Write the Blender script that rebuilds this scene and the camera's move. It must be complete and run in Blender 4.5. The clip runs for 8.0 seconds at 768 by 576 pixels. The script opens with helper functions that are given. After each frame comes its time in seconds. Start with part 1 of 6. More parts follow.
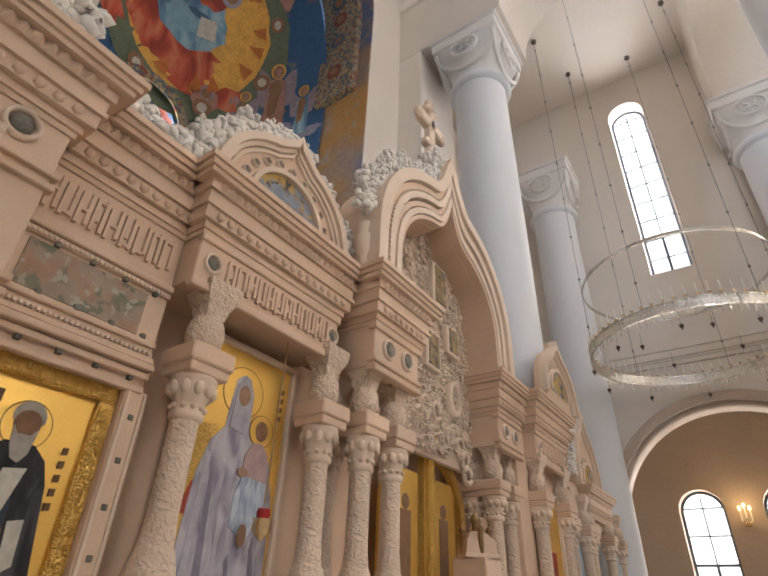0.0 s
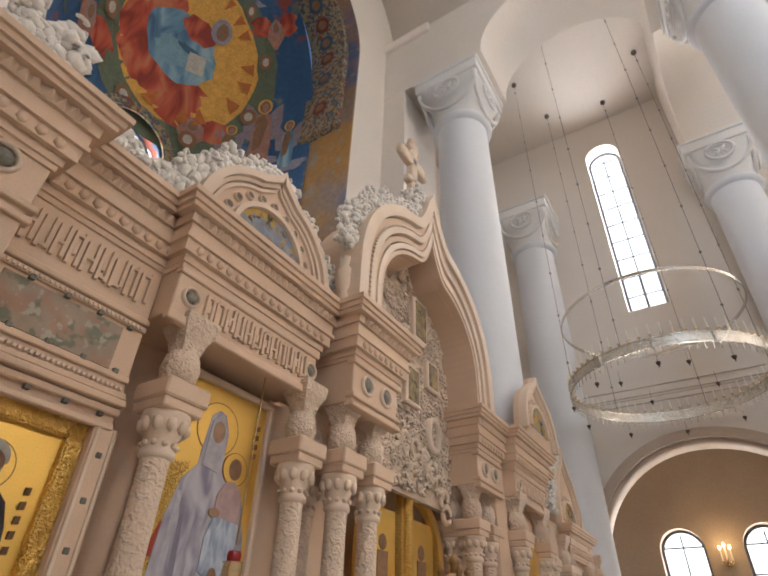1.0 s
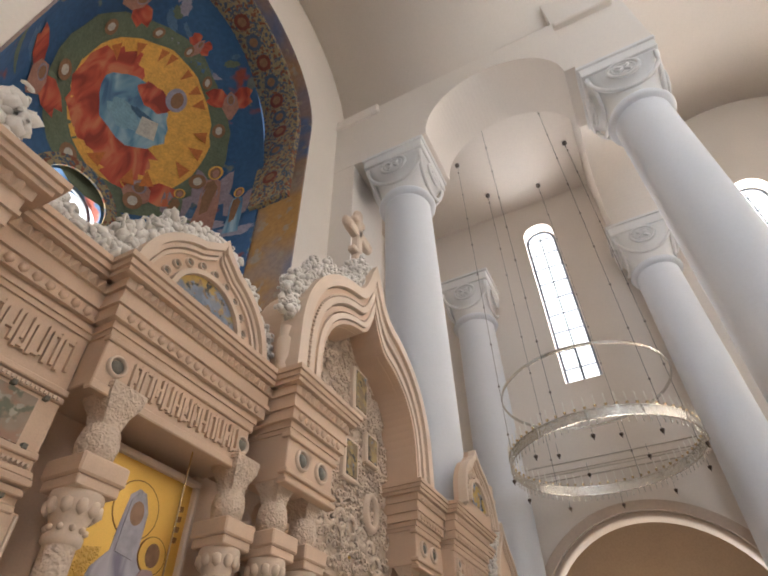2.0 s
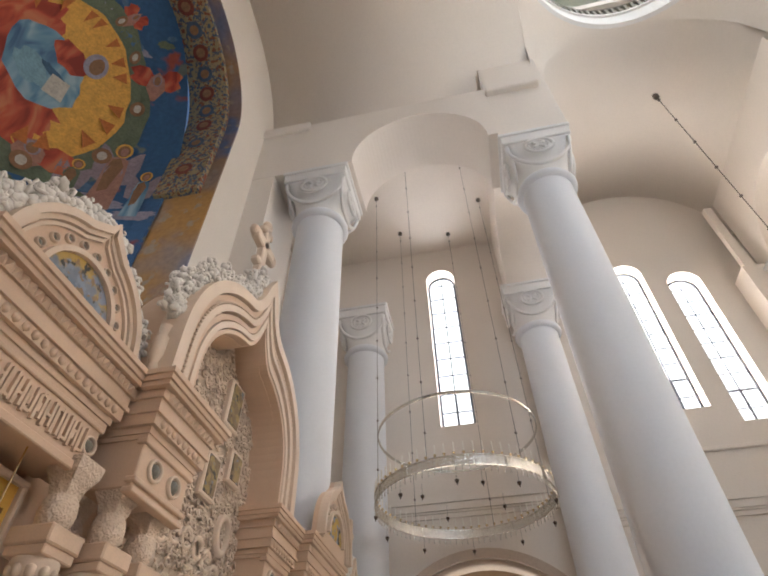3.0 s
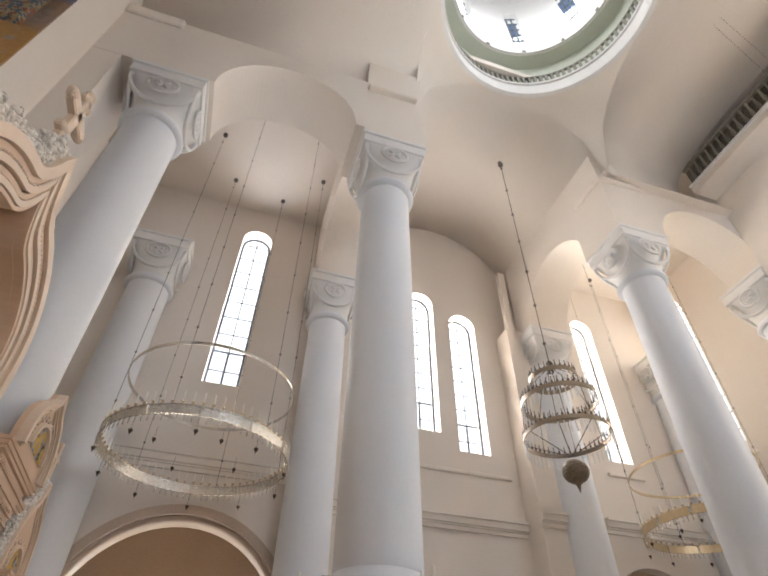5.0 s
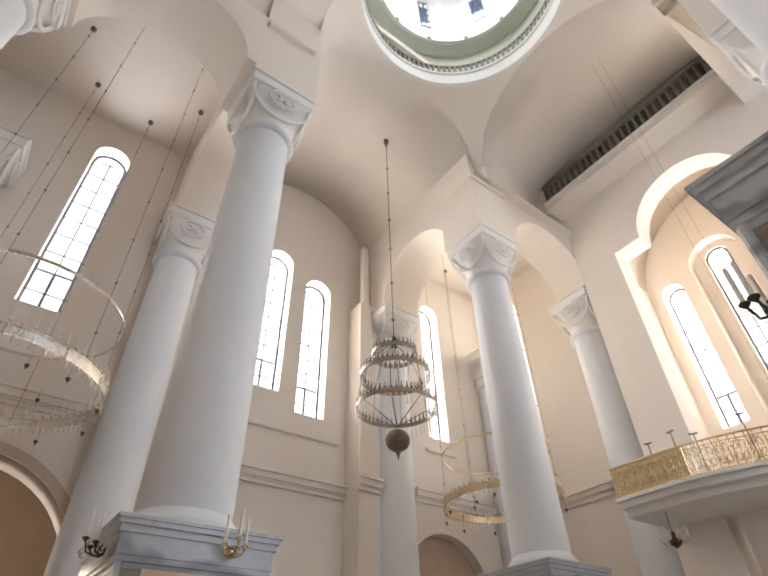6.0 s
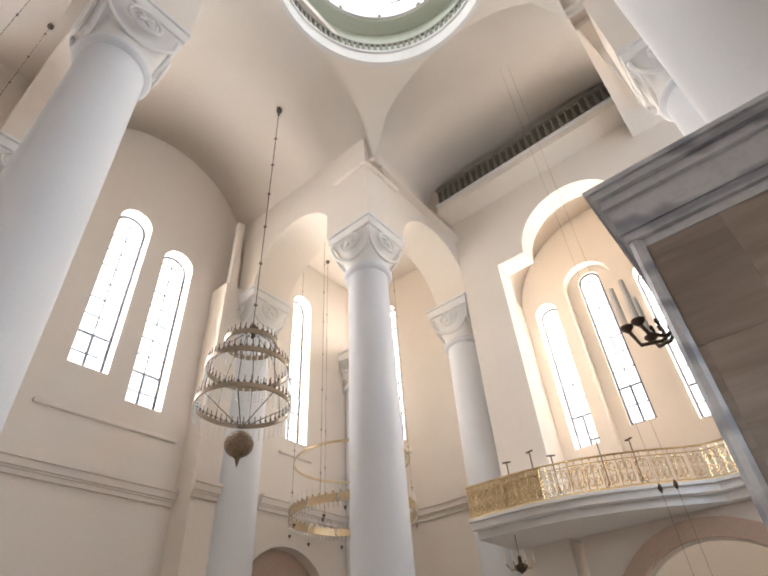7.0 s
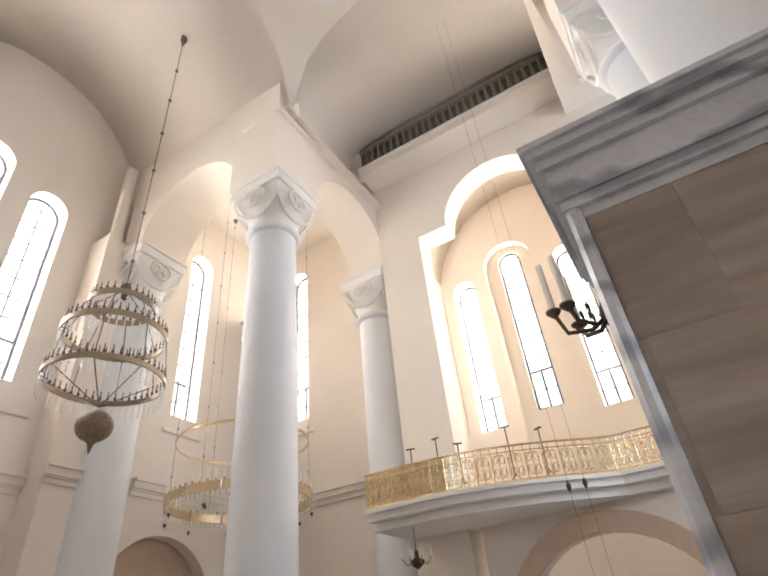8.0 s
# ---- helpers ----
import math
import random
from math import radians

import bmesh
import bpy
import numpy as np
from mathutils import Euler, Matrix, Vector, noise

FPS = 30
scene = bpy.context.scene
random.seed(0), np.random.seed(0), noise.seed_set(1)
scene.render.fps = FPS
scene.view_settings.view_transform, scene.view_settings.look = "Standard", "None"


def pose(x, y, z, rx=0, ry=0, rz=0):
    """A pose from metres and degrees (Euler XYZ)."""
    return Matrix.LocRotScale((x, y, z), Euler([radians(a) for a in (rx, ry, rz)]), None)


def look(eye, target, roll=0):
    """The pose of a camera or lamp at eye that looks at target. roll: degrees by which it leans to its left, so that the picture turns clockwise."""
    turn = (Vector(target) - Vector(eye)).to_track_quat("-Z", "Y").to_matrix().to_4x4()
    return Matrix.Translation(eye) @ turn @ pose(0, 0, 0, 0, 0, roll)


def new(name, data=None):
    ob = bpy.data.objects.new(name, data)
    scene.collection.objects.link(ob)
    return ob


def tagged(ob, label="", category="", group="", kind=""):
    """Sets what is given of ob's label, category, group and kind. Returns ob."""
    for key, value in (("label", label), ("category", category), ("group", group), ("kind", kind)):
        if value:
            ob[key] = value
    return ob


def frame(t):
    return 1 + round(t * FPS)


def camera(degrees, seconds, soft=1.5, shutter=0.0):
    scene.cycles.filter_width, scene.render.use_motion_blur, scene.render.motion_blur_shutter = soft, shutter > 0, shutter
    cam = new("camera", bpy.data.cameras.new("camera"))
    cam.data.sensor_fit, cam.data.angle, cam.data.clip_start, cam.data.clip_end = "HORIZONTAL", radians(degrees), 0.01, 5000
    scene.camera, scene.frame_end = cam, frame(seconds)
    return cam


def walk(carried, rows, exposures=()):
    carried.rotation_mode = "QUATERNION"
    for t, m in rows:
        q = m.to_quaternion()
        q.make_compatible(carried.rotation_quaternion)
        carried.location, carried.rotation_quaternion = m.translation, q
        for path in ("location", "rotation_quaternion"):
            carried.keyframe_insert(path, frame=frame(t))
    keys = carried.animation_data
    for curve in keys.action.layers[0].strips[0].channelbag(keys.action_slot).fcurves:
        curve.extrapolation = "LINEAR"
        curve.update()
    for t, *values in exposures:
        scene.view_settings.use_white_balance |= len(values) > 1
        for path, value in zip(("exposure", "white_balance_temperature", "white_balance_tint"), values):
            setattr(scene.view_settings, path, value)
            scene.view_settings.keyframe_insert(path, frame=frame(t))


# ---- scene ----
cam = camera(72.8, 8.0, soft=2.0)
PATH = [
    (0.0, pose(-0.042, 0.018, 1.424, 121.504, -1.969, -55.800)),
    (0.5, pose(-0.043, 0.000, 1.434, 122.229, -2.161, -56.415)),
    (1.0, pose(-0.055, -0.026, 1.446, 125.092, -1.621, -57.849)),
    (2.3, pose(-0.080, -0.146, 1.461, 134.359, 1.356, -66.052)),
    (2.5, pose(-0.059, -0.145, 1.461, 134.781, 1.525, -69.124)),
    (3.0, pose(-0.050, -0.186, 1.464, 135.013, 0.755, -78.189)),
    (3.5, pose(0.032, -0.224, 1.480, 134.789, -0.626, -87.357)),
    (4.0, pose(0.047, -0.253, 1.479, 134.404, -2.161, -94.323)),
    (4.5, pose(0.138, -0.279, 1.431, 133.984, -1.645, -100.082)),
    (5.8, pose(0.101, -0.427, 0.919, 130.459, 0.712, -122.671)),
    (6.0, pose(0.320, -0.513, 1.031, 129.772, 1.171, -126.119)),
    (6.5, pose(0.800, -1.293, 1.578, 129.243, 2.435, -133.484)),
    (7.0, pose(1.149, -2.063, 2.078, 128.753, 3.309, -140.087)),
    (7.5, pose(1.405, -2.840, 2.630, 127.347, 3.815, -145.211)),
    (8.0, pose(1.612, -3.588, 3.052, 125.024, 5.379, -149.055)),
]
walk(cam, PATH, [(0.0, 0.16), (2.5, 0.12), (3.5, 0.06), (4.5, 0.02), (6.5, 0.07), (8.0, 0.27)])

# ---- world and light ----
world = bpy.data.worlds.new("sky")
scene.world = world
world.use_nodes = True
_nt = world.node_tree
_sky = _nt.nodes.new("ShaderNodeTexSky")
_sky.sky_type, _sky.sun_disc = "NISHITA", False
_sky.sun_elevation, _sky.sun_rotation = radians(38), radians(200)
_nt.links.new(_sky.outputs[0], _nt.nodes["Background"].inputs[0])
_nt.nodes["Background"].inputs[1].default_value = 0.12
sun_data = bpy.data.lights.new("sun", "SUN")
sun_data.energy, sun_data.angle, sun_data.color = 3.0, radians(0.5), (1.0, 0.94, 0.86)
sun = new("sun", sun_data)
sun.matrix_world = look((0, 0, 60), (-25, 35, 10))

# ---- helpers ----
def part(name, bm, material, parent=None, label="", smooth=False):
    """Links a bmesh as one mesh object, under a thing or a part."""
    me = bpy.data.meshes.new(name)
    bm.normal_update()
    bm.to_mesh(me)
    bm.free()
    if smooth:
        for p in me.polygons:
            p.use_smooth = True
    me.materials.append(material)
    ob = new(name, me)
    if parent is not None:
        ob.parent = parent
    if label:
        tagged(ob, label)
    return ob


def again(ob, m, parent=None):
    """One more object on the same mesh."""
    o = new(ob.name.split(".")[0], ob.data)
    o.matrix_world = m
    if parent is not None:
        o.parent = parent
    return o


def thing(name, label, category, group="", at=(0, 0, 0), kind=""):
    e = new(name)
    e.empty_display_size = 0.2
    e.location = at
    return tagged(e, label, category, group, kind)


def box(bm, x0, x1, y0, y1, z0, z1, bevel=0.0):
    vs = [bm.verts.new((x, y, z)) for x in (x0, x1) for y in (y0, y1) for z in (z0, z1)]
    fs = [bm.faces.new([vs[i] for i in q]) for q in ((0, 1, 3, 2), (4, 6, 7, 5), (0, 4, 5, 1), (2, 3, 7, 6), (0, 2, 6, 4), (1, 5, 7, 3))]
    if bevel:
        es = list({e for f in fs for e in f.edges})
        bmesh.ops.bevel(bm, geom=es, offset=bevel, segments=1, affect="EDGES")
    return bm


def stack(bm, layers, inset_left=1.0, inset_right=1.0):
    """One closed stepped solid from layers of (x0, x1, y0, y1, z0, z1), bottom to top."""
    rows = []
    for x0, x1, y0, y1, z0, z1 in layers:
        for z in (z0, z1):
            rows.append([bm.verts.new(v) for v in ((x0, y0, z), (x1, y0, z), (x1, y1, z), (x0, y1, z))])
    for a, b in zip(rows, rows[1:]):
        for q in range(4):
            bm.faces.new((a[q], a[(q + 1) % 4], b[(q + 1) % 4], b[q]))
    bm.faces.new(rows[0][::-1]), bm.faces.new(rows[-1])
    bmesh.ops.recalc_face_normals(bm, faces=bm.faces)
    return bm


def lathe(bm, profile, cx=0.0, cy=0.0, n=24, a0=0.0, a1=math.tau):
    """Turns a profile of (radius, z) round a vertical axis."""
    full = abs(a1 - a0 - math.tau) < 1e-6
    k = n if full else n + 1
    rings = []
    for r, z in profile:
        rings.append([bm.verts.new((cx + r * math.cos(a0 + (a1 - a0) * i / n), cy + r * math.sin(a0 + (a1 - a0) * i / n), z)) for i in range(k)])
    for a, b in zip(rings, rings[1:]):
        for i in range(n):
            j = (i + 1) % k
            bm.faces.new((a[i], a[j], b[j], b[i]))
    return bm


def sweep_x(bm, prof, x0, x1):
    """Extrudes a closed outline of (y, z) along x."""
    a = [bm.verts.new((x0, y, z)) for y, z in prof]
    b = [bm.verts.new((x1, y, z)) for y, z in prof]
    n = len(prof)
    for i in range(n):
        bm.faces.new((a[i], a[(i + 1) % n], b[(i + 1) % n], b[i]))
    bm.faces.new(a[::-1]), bm.faces.new(b)
    return bm


def tube(bm, pts, r, n=6, closed=False):
    """A round bar along points."""
    pts = [Vector(p) for p in pts]
    rings = []
    m = len(pts)
    for i, p in enumerate(pts):
        d = (pts[(i + 1) % m] - pts[i - 1]) if closed else (pts[min(i + 1, m - 1)] - pts[max(i - 1, 0)])
        d.normalize()
        s = d.cross(Vector((0, 0, 1)) if abs(d.z) < 0.95 else Vector((1, 0, 0))).normalized()
        t = d.cross(s)
        rings.append([bm.verts.new(p + r * (math.cos(math.tau * k / n) * s + math.sin(math.tau * k / n) * t)) for k in range(n)])
    for i in range(m if closed else m - 1):
        a, b = rings[i], rings[(i + 1) % m]
        for k in range(n):
            bm.faces.new((a[k], a[(k + 1) % n], b[(k + 1) % n], b[k]))
    if not closed:
        bm.faces.new(rings[0][::-1]), bm.faces.new(rings[-1])
    return bm


def band(bm, pts, half_w, depth0, depth1):
    """A flat moulding that follows points in the x-z plane, from depth0 to depth1 in y, half_w to either side."""
    pts = [Vector((p[0], 0, p[1])) for p in pts]
    rows = []
    m = len(pts)
    for i, p in enumerate(pts):
        d = pts[min(i + 1, m - 1)] - pts[max(i - 1, 0)]
        s = Vector((-d.z, 0, d.x)).normalized() * half_w
        rows.append([bm.verts.new((q.x, y, q.z)) for q, y in ((p + s, depth0), (p + s, depth1), (p - s, depth1), (p - s, depth0))])
    for a, b in zip(rows, rows[1:]):
        for k in range(4):
            bm.faces.new((a[k], a[(k + 1) % 4], b[(k + 1) % 4], b[k]))
    bm.faces.new(rows[0][::-1]), bm.faces.new(rows[-1])
    return bm


def arched_wall(name, m, length, z0, z1, thick, openings, material, top=None, n=14, kind="structure", label="", category="wall"):
    """A wall from u = 0 to length along its own x, thick along its own y, with openings (centre, width, bottom, springing)
    that end in half-round heads. top: an optional function of u for the upper edge."""
    bm = bmesh.new()
    cuts = sorted(openings)
    up = top or (lambda u: z1)

    def quad(u0, u1, b0, b1, t0, t1):
        ps = [(u0, b0), (u1, b1), (u1, t1), (u0, t0)]
        out = []
        for p in ps:
            if not out or (abs(p[0] - out[-1][0]) + abs(p[1] - out[-1][1])) > 1e-5:
                out.append(p)
        if len(out) > 2 and (abs(out[0][0] - out[-1][0]) + abs(out[0][1] - out[-1][1])) < 1e-5:
            out.pop()
        if len(out) > 2:
            bm.faces.new([bm.verts.new((u, 0, z)) for u, z in out])

    def solid(u0, u1, b, fine=1):
        for i in range(fine):
            a, c = u0 + (u1 - u0) * i / fine, u0 + (u1 - u0) * (i + 1) / fine
            quad(a, c, b, b, up(a), up(c))
    at = 0.0
    for c, w, zb, zs in cuts:
        if c - w / 2 > at + 1e-4:
            solid(at, c - w / 2, z0, 8 if top else 1)
        if zb > z0:
            quad(c - w / 2, c + w / 2, z0, z0, zb, zb)
        r = w / 2
        n = 14 if w < 2.2 else 44
        us = [c - r * math.cos(math.pi * i / n) for i in range(n + 1)]
        hs = [zs + r * math.sin(math.pi * i / n) for i in range(n + 1)]
        for i in range(n):
            quad(us[i], us[i + 1], hs[i], hs[i + 1], up(us[i]), up(us[i + 1]))
        at = c + w / 2
    if at < length - 1e-4:
        solid(at, length, z0, 8 if top else 1)
    bmesh.ops.remove_doubles(bm, verts=bm.verts, dist=1e-4)
    r = bmesh.ops.extrude_face_region(bm, geom=list(bm.faces))
    bmesh.ops.translate(bm, verts=[g for g in r["geom"] if isinstance(g, bmesh.types.BMVert)], vec=(0, thick, 0))
    bmesh.ops.recalc_face_normals(bm, faces=bm.faces)
    ob = part(name, bm, material)
    ob.matrix_world = m
    return tagged(ob, label, category, kind=kind)


# ---- materials ----
def mat(name, base, rough=0.6, metal=0.0, noise_scale=3.0, vary=0.08, grain=40.0, bump=0.1, dist=0.01, tint=None, spec=0.5):
    """A surface with variation at two scales and fine relief."""
    m = bpy.data.materials.new(name)
    m.use_nodes = True
    nt = m.node_tree
    b = nt.nodes["Principled BSDF"]
    b.inputs["Roughness"].default_value, b.inputs["Metallic"].default_value = rough, metal
    b.inputs["Specular IOR Level"].default_value = spec
    tc = nt.nodes.new("ShaderNodeTexCoord")
    n1 = nt.nodes.new("ShaderNodeTexNoise")
    n1.inputs["Scale"].default_value, n1.inputs["Detail"].default_value = noise_scale, 5.0
    n2 = nt.nodes.new("ShaderNodeTexNoise")
    n2.inputs["Scale"].default_value, n2.inputs["Detail"].default_value = grain, 4.0
    for n in (n1, n2):
        nt.links.new(tc.outputs["Object"], n.inputs["Vector"])
    mx = nt.nodes.new("ShaderNodeMix")
    mx.data_type = "RGBA"
    lo = tint or tuple(c * (1 - 2 * vary) for c in base)
    mx.inputs[6].default_value, mx.inputs[7].default_value = (*lo, 1), (*[min(1, c * (1 + vary)) for c in base], 1)
    nt.links.new(n1.outputs[0], mx.inputs[0])
    mx2 = nt.nodes.new("ShaderNodeMix")
    mx2.data_type, mx2.blend_type = "RGBA", "MULTIPLY"
    mx2.inputs[0].default_value = min(1.0, vary * 4)
    nt.links.new(mx.outputs[2], mx2.inputs[6])
    ramp = nt.nodes.new("ShaderNodeValToRGB")
    ramp.color_ramp.elements[0].position, ramp.color_ramp.elements[0].color = 0.3, (0.7, 0.7, 0.7, 1)
    ramp.color_ramp.elements[1].position = 0.6
    nt.links.new(n2.outputs[0], ramp.inputs[0])
    nt.links.new(ramp.outputs[0], mx2.inputs[7])
    nt.links.new(mx2.outputs[2], b.inputs["Base Color"])
    bp = nt.nodes.new("ShaderNodeBump")
    bp.inputs["Strength"].default_value, bp.inputs["Distance"].default_value = bump, dist
    nt.links.new(n2.outputs[0], bp.inputs["Height"])
    nt.links.new(bp.outputs[0], b.inputs["Normal"])
    return m


PLASTER = mat("cream_plaster", (0.83, 0.755, 0.68), 0.85, vary=0.025, noise_scale=0.5, grain=12, bump=0.05)
WHITE = mat("white_stucco", (0.82, 0.80, 0.78), 0.7, vary=0.02, noise_scale=0.7, grain=15, bump=0.05)
# white stucco again, with the columns' cool bluish shade mixed into its colour
COLUMN = mat("white_stucco_blue_shade", (0.77, 0.78, 0.81), 0.6, vary=0.02, noise_scale=0.7, grain=15, bump=0.05)
STONE = mat("beige_carved_stone", (0.74, 0.53, 0.375), 0.62, vary=0.05, noise_scale=2.0, grain=60, bump=0.25, dist=0.004)
PALE = mat("pale_carved_stone", (0.79, 0.625, 0.485), 0.6, vary=0.04, noise_scale=3.0, grain=60, bump=0.25, dist=0.004)
GOLD = mat("gold_leaf", (0.90, 0.58, 0.16), 0.32, 1.0, vary=0.08, noise_scale=6, grain=90, bump=0.12, dist=0.003)
GOLDFLAT = mat("gold_ground", (0.86, 0.55, 0.14), 0.42, 0.75, vary=0.06, noise_scale=2.5, grain=80, bump=0.06, dist=0.002)
PALEGOLD = mat("pale_gilding", (0.74, 0.58, 0.36), 0.38, 0.9, vary=0.12, noise_scale=7, grain=60, bump=0.2, dist=0.004)
BRASS = mat("polished_brass", (0.80, 0.62, 0.36), 0.22, 1.0, vary=0.08, noise_scale=5, grain=50, bump=0.08, dist=0.003)
IRON = mat("dark_bronze", (0.11, 0.08, 0.06), 0.45, 0.8, vary=0.12, noise_scale=8, grain=60, bump=0.1)
RAILDARK = mat("grey_green_balusters", (0.30, 0.28, 0.23), 0.7, vary=0.1, noise_scale=4, grain=40)
CHAIN = mat("chain_steel", (0.20, 0.17, 0.15), 0.45, 0.7, vary=0.1, noise_scale=8, grain=60)
CANDLE = mat("candle_wax", (0.86, 0.82, 0.74), 0.5, vary=0.03, noise_scale=4, grain=30)
FRAMEW = mat("window_bar_grey", (0.12, 0.14, 0.17), 0.5, vary=0.06, noise_scale=3, grain=40)
FLOOR = mat("floor_marble", (0.62, 0.56, 0.50), 0.25, vary=0.08, noise_scale=0.8, grain=8, bump=0.02)

# ---- large structure ----
RZ90 = pose(0, 0, 0, 0, 0, 90)
XS, XW = 8.72, 17.3                    # column line (north face) and south wall
YE, YB, YC, YW = 6.0, -3.31, -13.55, -21.0
XB, XC, XD = 9.88, 10.65, -0.9
SPRING, CEIL = 16.52, 21.2
VS = 19.6                             # springing of the great arches
CX, CY, RA = 5.0, -8.5, 4.3          # middle of the dome and half its span

bm = bmesh.new()
box(bm, -26, 30, -34, 14, -0.3, 0.0)
floor = tagged(part("floor", bm, FLOOR), "polished beige marble floor of the nave", "floor", kind="structure")


def wall_x(name, x, y0, y1, z0, z1, thick, openings, material=PLASTER, top=None, label=""):
    """A wall in a plane of constant x; openings are given by their y."""
    m = Matrix(((0, -1, 0, x), (1, 0, 0, y0), (0, 0, 1, 0), (0, 0, 0, 1)))
    return arched_wall(name, Matrix.Translation((thick, 0, 0)) @ m, y1 - y0, z0, z1, thick, [(o[0] - y0, *o[1:]) for o in openings], material, top, label=label)


def wall_y(name, y, x0, x1, z0, z1, thick, openings, material=PLASTER, top=None, label=""):
    """A wall in a plane of constant y, from y to y + thick."""
    m = Matrix.Translation((x0, y, 0))
    return arched_wall(name, m, x1 - x0, z0, z1, thick, [(o[0] - x0, *o[1:]) for o in openings], material, top, label=label)


CREAM = "smooth cream plaster church wall"
S_WINS = [(0.5, 1.3, 11.43, 19.1)]
ARM_WINS = [(-7.7, 1.36, 11.4, 18.2), (-9.85, 1.36, 10.72, 17.3)]
SW_WINS = [(-16.35, 1.2, 11.0, 18.2)]
WW_WINS = [(15.5, 1.15, 11.7, 19.2)]

# south wall: lower zone with arched recesses, upper zone with windows
wall_x("wall_south_1", XW, -3.0, 9.0, 0, 7.7, 1.0, [(0.35, 6.5, 0.0, 3.6)], label=CREAM)
wall_x("wall_south_2", XW, -3.0, 9.0, 7.7, CEIL + 4, 1.0, S_WINS, label=CREAM)
wall_x("wall_south_3", XW + 0.7, -13.6, -3.0, 0, 26.0, 1.0, ARM_WINS, label=CREAM)
wall_x("wall_south_4", XW, -24.0, -13.6, 0, 7.7, 1.0, [(-16.2, 4.4, 0.0, 4.7)], label=CREAM)
wall_x("wall_south_5", XW, -24.0, -13.6, 7.7, CEIL + 4, 1.0, SW_WINS, label=CREAM)
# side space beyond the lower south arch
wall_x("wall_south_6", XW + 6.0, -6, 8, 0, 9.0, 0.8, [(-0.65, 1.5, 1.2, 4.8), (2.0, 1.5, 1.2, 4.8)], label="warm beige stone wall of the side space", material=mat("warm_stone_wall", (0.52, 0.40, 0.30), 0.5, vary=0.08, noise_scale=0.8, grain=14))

# corner bay walls: west wall of the south-west bay
wall_y("wall_west_1", YW - 1.0, 9.4, 19.0, 0, CEIL + 4, 1.0, WW_WINS, label=CREAM)

# walls on the arches between the columns
T = 2.1
wall_x("arch_wall_east", XS, YB + 1.07, 8.0, SPRING, VS + 0.05, T, [(0.3, 4.45, SPRING, SPRING)], label="cream plaster wall on a round arch") 
wall_x("arch_wall_west", 9.65, YW, YC - 1.0, SPRING, VS + 0.05, 1.9, [(-17.3, 5.1, SPRING, SPRING)], label="cream plaster wall on a round arch")
wall_y("arch_wall_south_1", YB - 1.05, XB - 1.05, XW, SPRING, VS + 4.5, T, [(13.4, 4.9, SPRING, SPRING)], label="cream plaster wall on a round arch")
wall_y("arch_wall_south_2", YC - 1.05, XC - 1.05, XW, SPRING, VS + 4.5, T, [(13.8, 4.9, SPRING, SPRING)], label="cream plaster wall on a round arch")


def slab(name, x0, x1, y0, y1, z0, z1, material, label, category, kind="structure", bevel=0.0):
    b = bmesh.new()
    box(b, x0, x1, y0, y1, z0, z1, bevel)
    return tagged(part(name, b, material), label, category, kind=kind)


slab("ceiling_1", XS + T, XW, YB + 1.05, 8.0, CEIL, CEIL + 0.4, PLASTER, "flat pale plaster ceiling of the corner bay", "ceiling")
slab("ceiling_2", 9.4 + T, XW, YW, YC - 1.05, CEIL, CEIL + 0.4, PLASTER, "flat pale plaster ceiling of the corner bay", "ceiling")


def barrel(name, axis, c, r, a, b, zs, material, label, n=28, t=0.5, r2=None, squash=1.0):
    """A half-round vault of radius r along axis, from a to b."""
    bm = bmesh.new()
    rows = []
    for rr in (r, r + t):
        row = []
        for i in range(n + 1):
            an = math.pi * i / n
            sa = math.sin(an)
            ends = ((a, rr, squash * (sa ** -0.8 if squash < 1 and sa > 1e-6 else 1.0)), (b, rr if r2 is None else rr - r + r2, 1.0))
            row.append([bm.verts.new((s, c + q * math.cos(an), zs + k_ * q * math.sin(an)) if axis == "x" else (c + q * math.cos(an), s, zs + k_ * q * math.sin(an))) for s, q, k_ in ends])
        rows.append(row)
    for i in range(n):
        for row in rows:
            bm.faces.new((row[i][0], row[i + 1][0], row[i + 1][1], row[i][1]))
        for k in (0, 1):
            bm.faces.new((rows[0][i][k], rows[1][i][k], rows[1][i + 1][k], rows[0][i + 1][k]))
    bmesh.ops.recalc_face_normals(bm, faces=bm.faces)
    return tagged(part(name, bm, material, smooth=True), label, "vault", kind="structure")


VAULT = "smooth cream plaster barrel vault"
barrel("vault_south", "x", CY, RA, CX + RA, XW + 0.75, VS, PLASTER, VAULT)
barrel("vault_east", "y", CX, RA, CY + RA, YE + 0.0, VS, PLASTER, VAULT)
barrel("vault_west", "y", CX, 5.1, -17.95, CY - RA, VS, PLASTER, VAULT, r2=RA, squash=0.62)
slab("vault_ledge_1", CX + RA - 0.02, 10.0, -20.0, YC + 0.9, VS + 0.06, VS + 0.12, PLASTER, "plain plaster ledge at the foot of the vault", "ledge")
slab("vault_ledge_2", -3.0, CX - RA + 0.02, -20.0, YC + 0.9, VS + 0.26, VS + 0.4, PLASTER, "plain plaster ledge at the foot of the vault", "ledge")
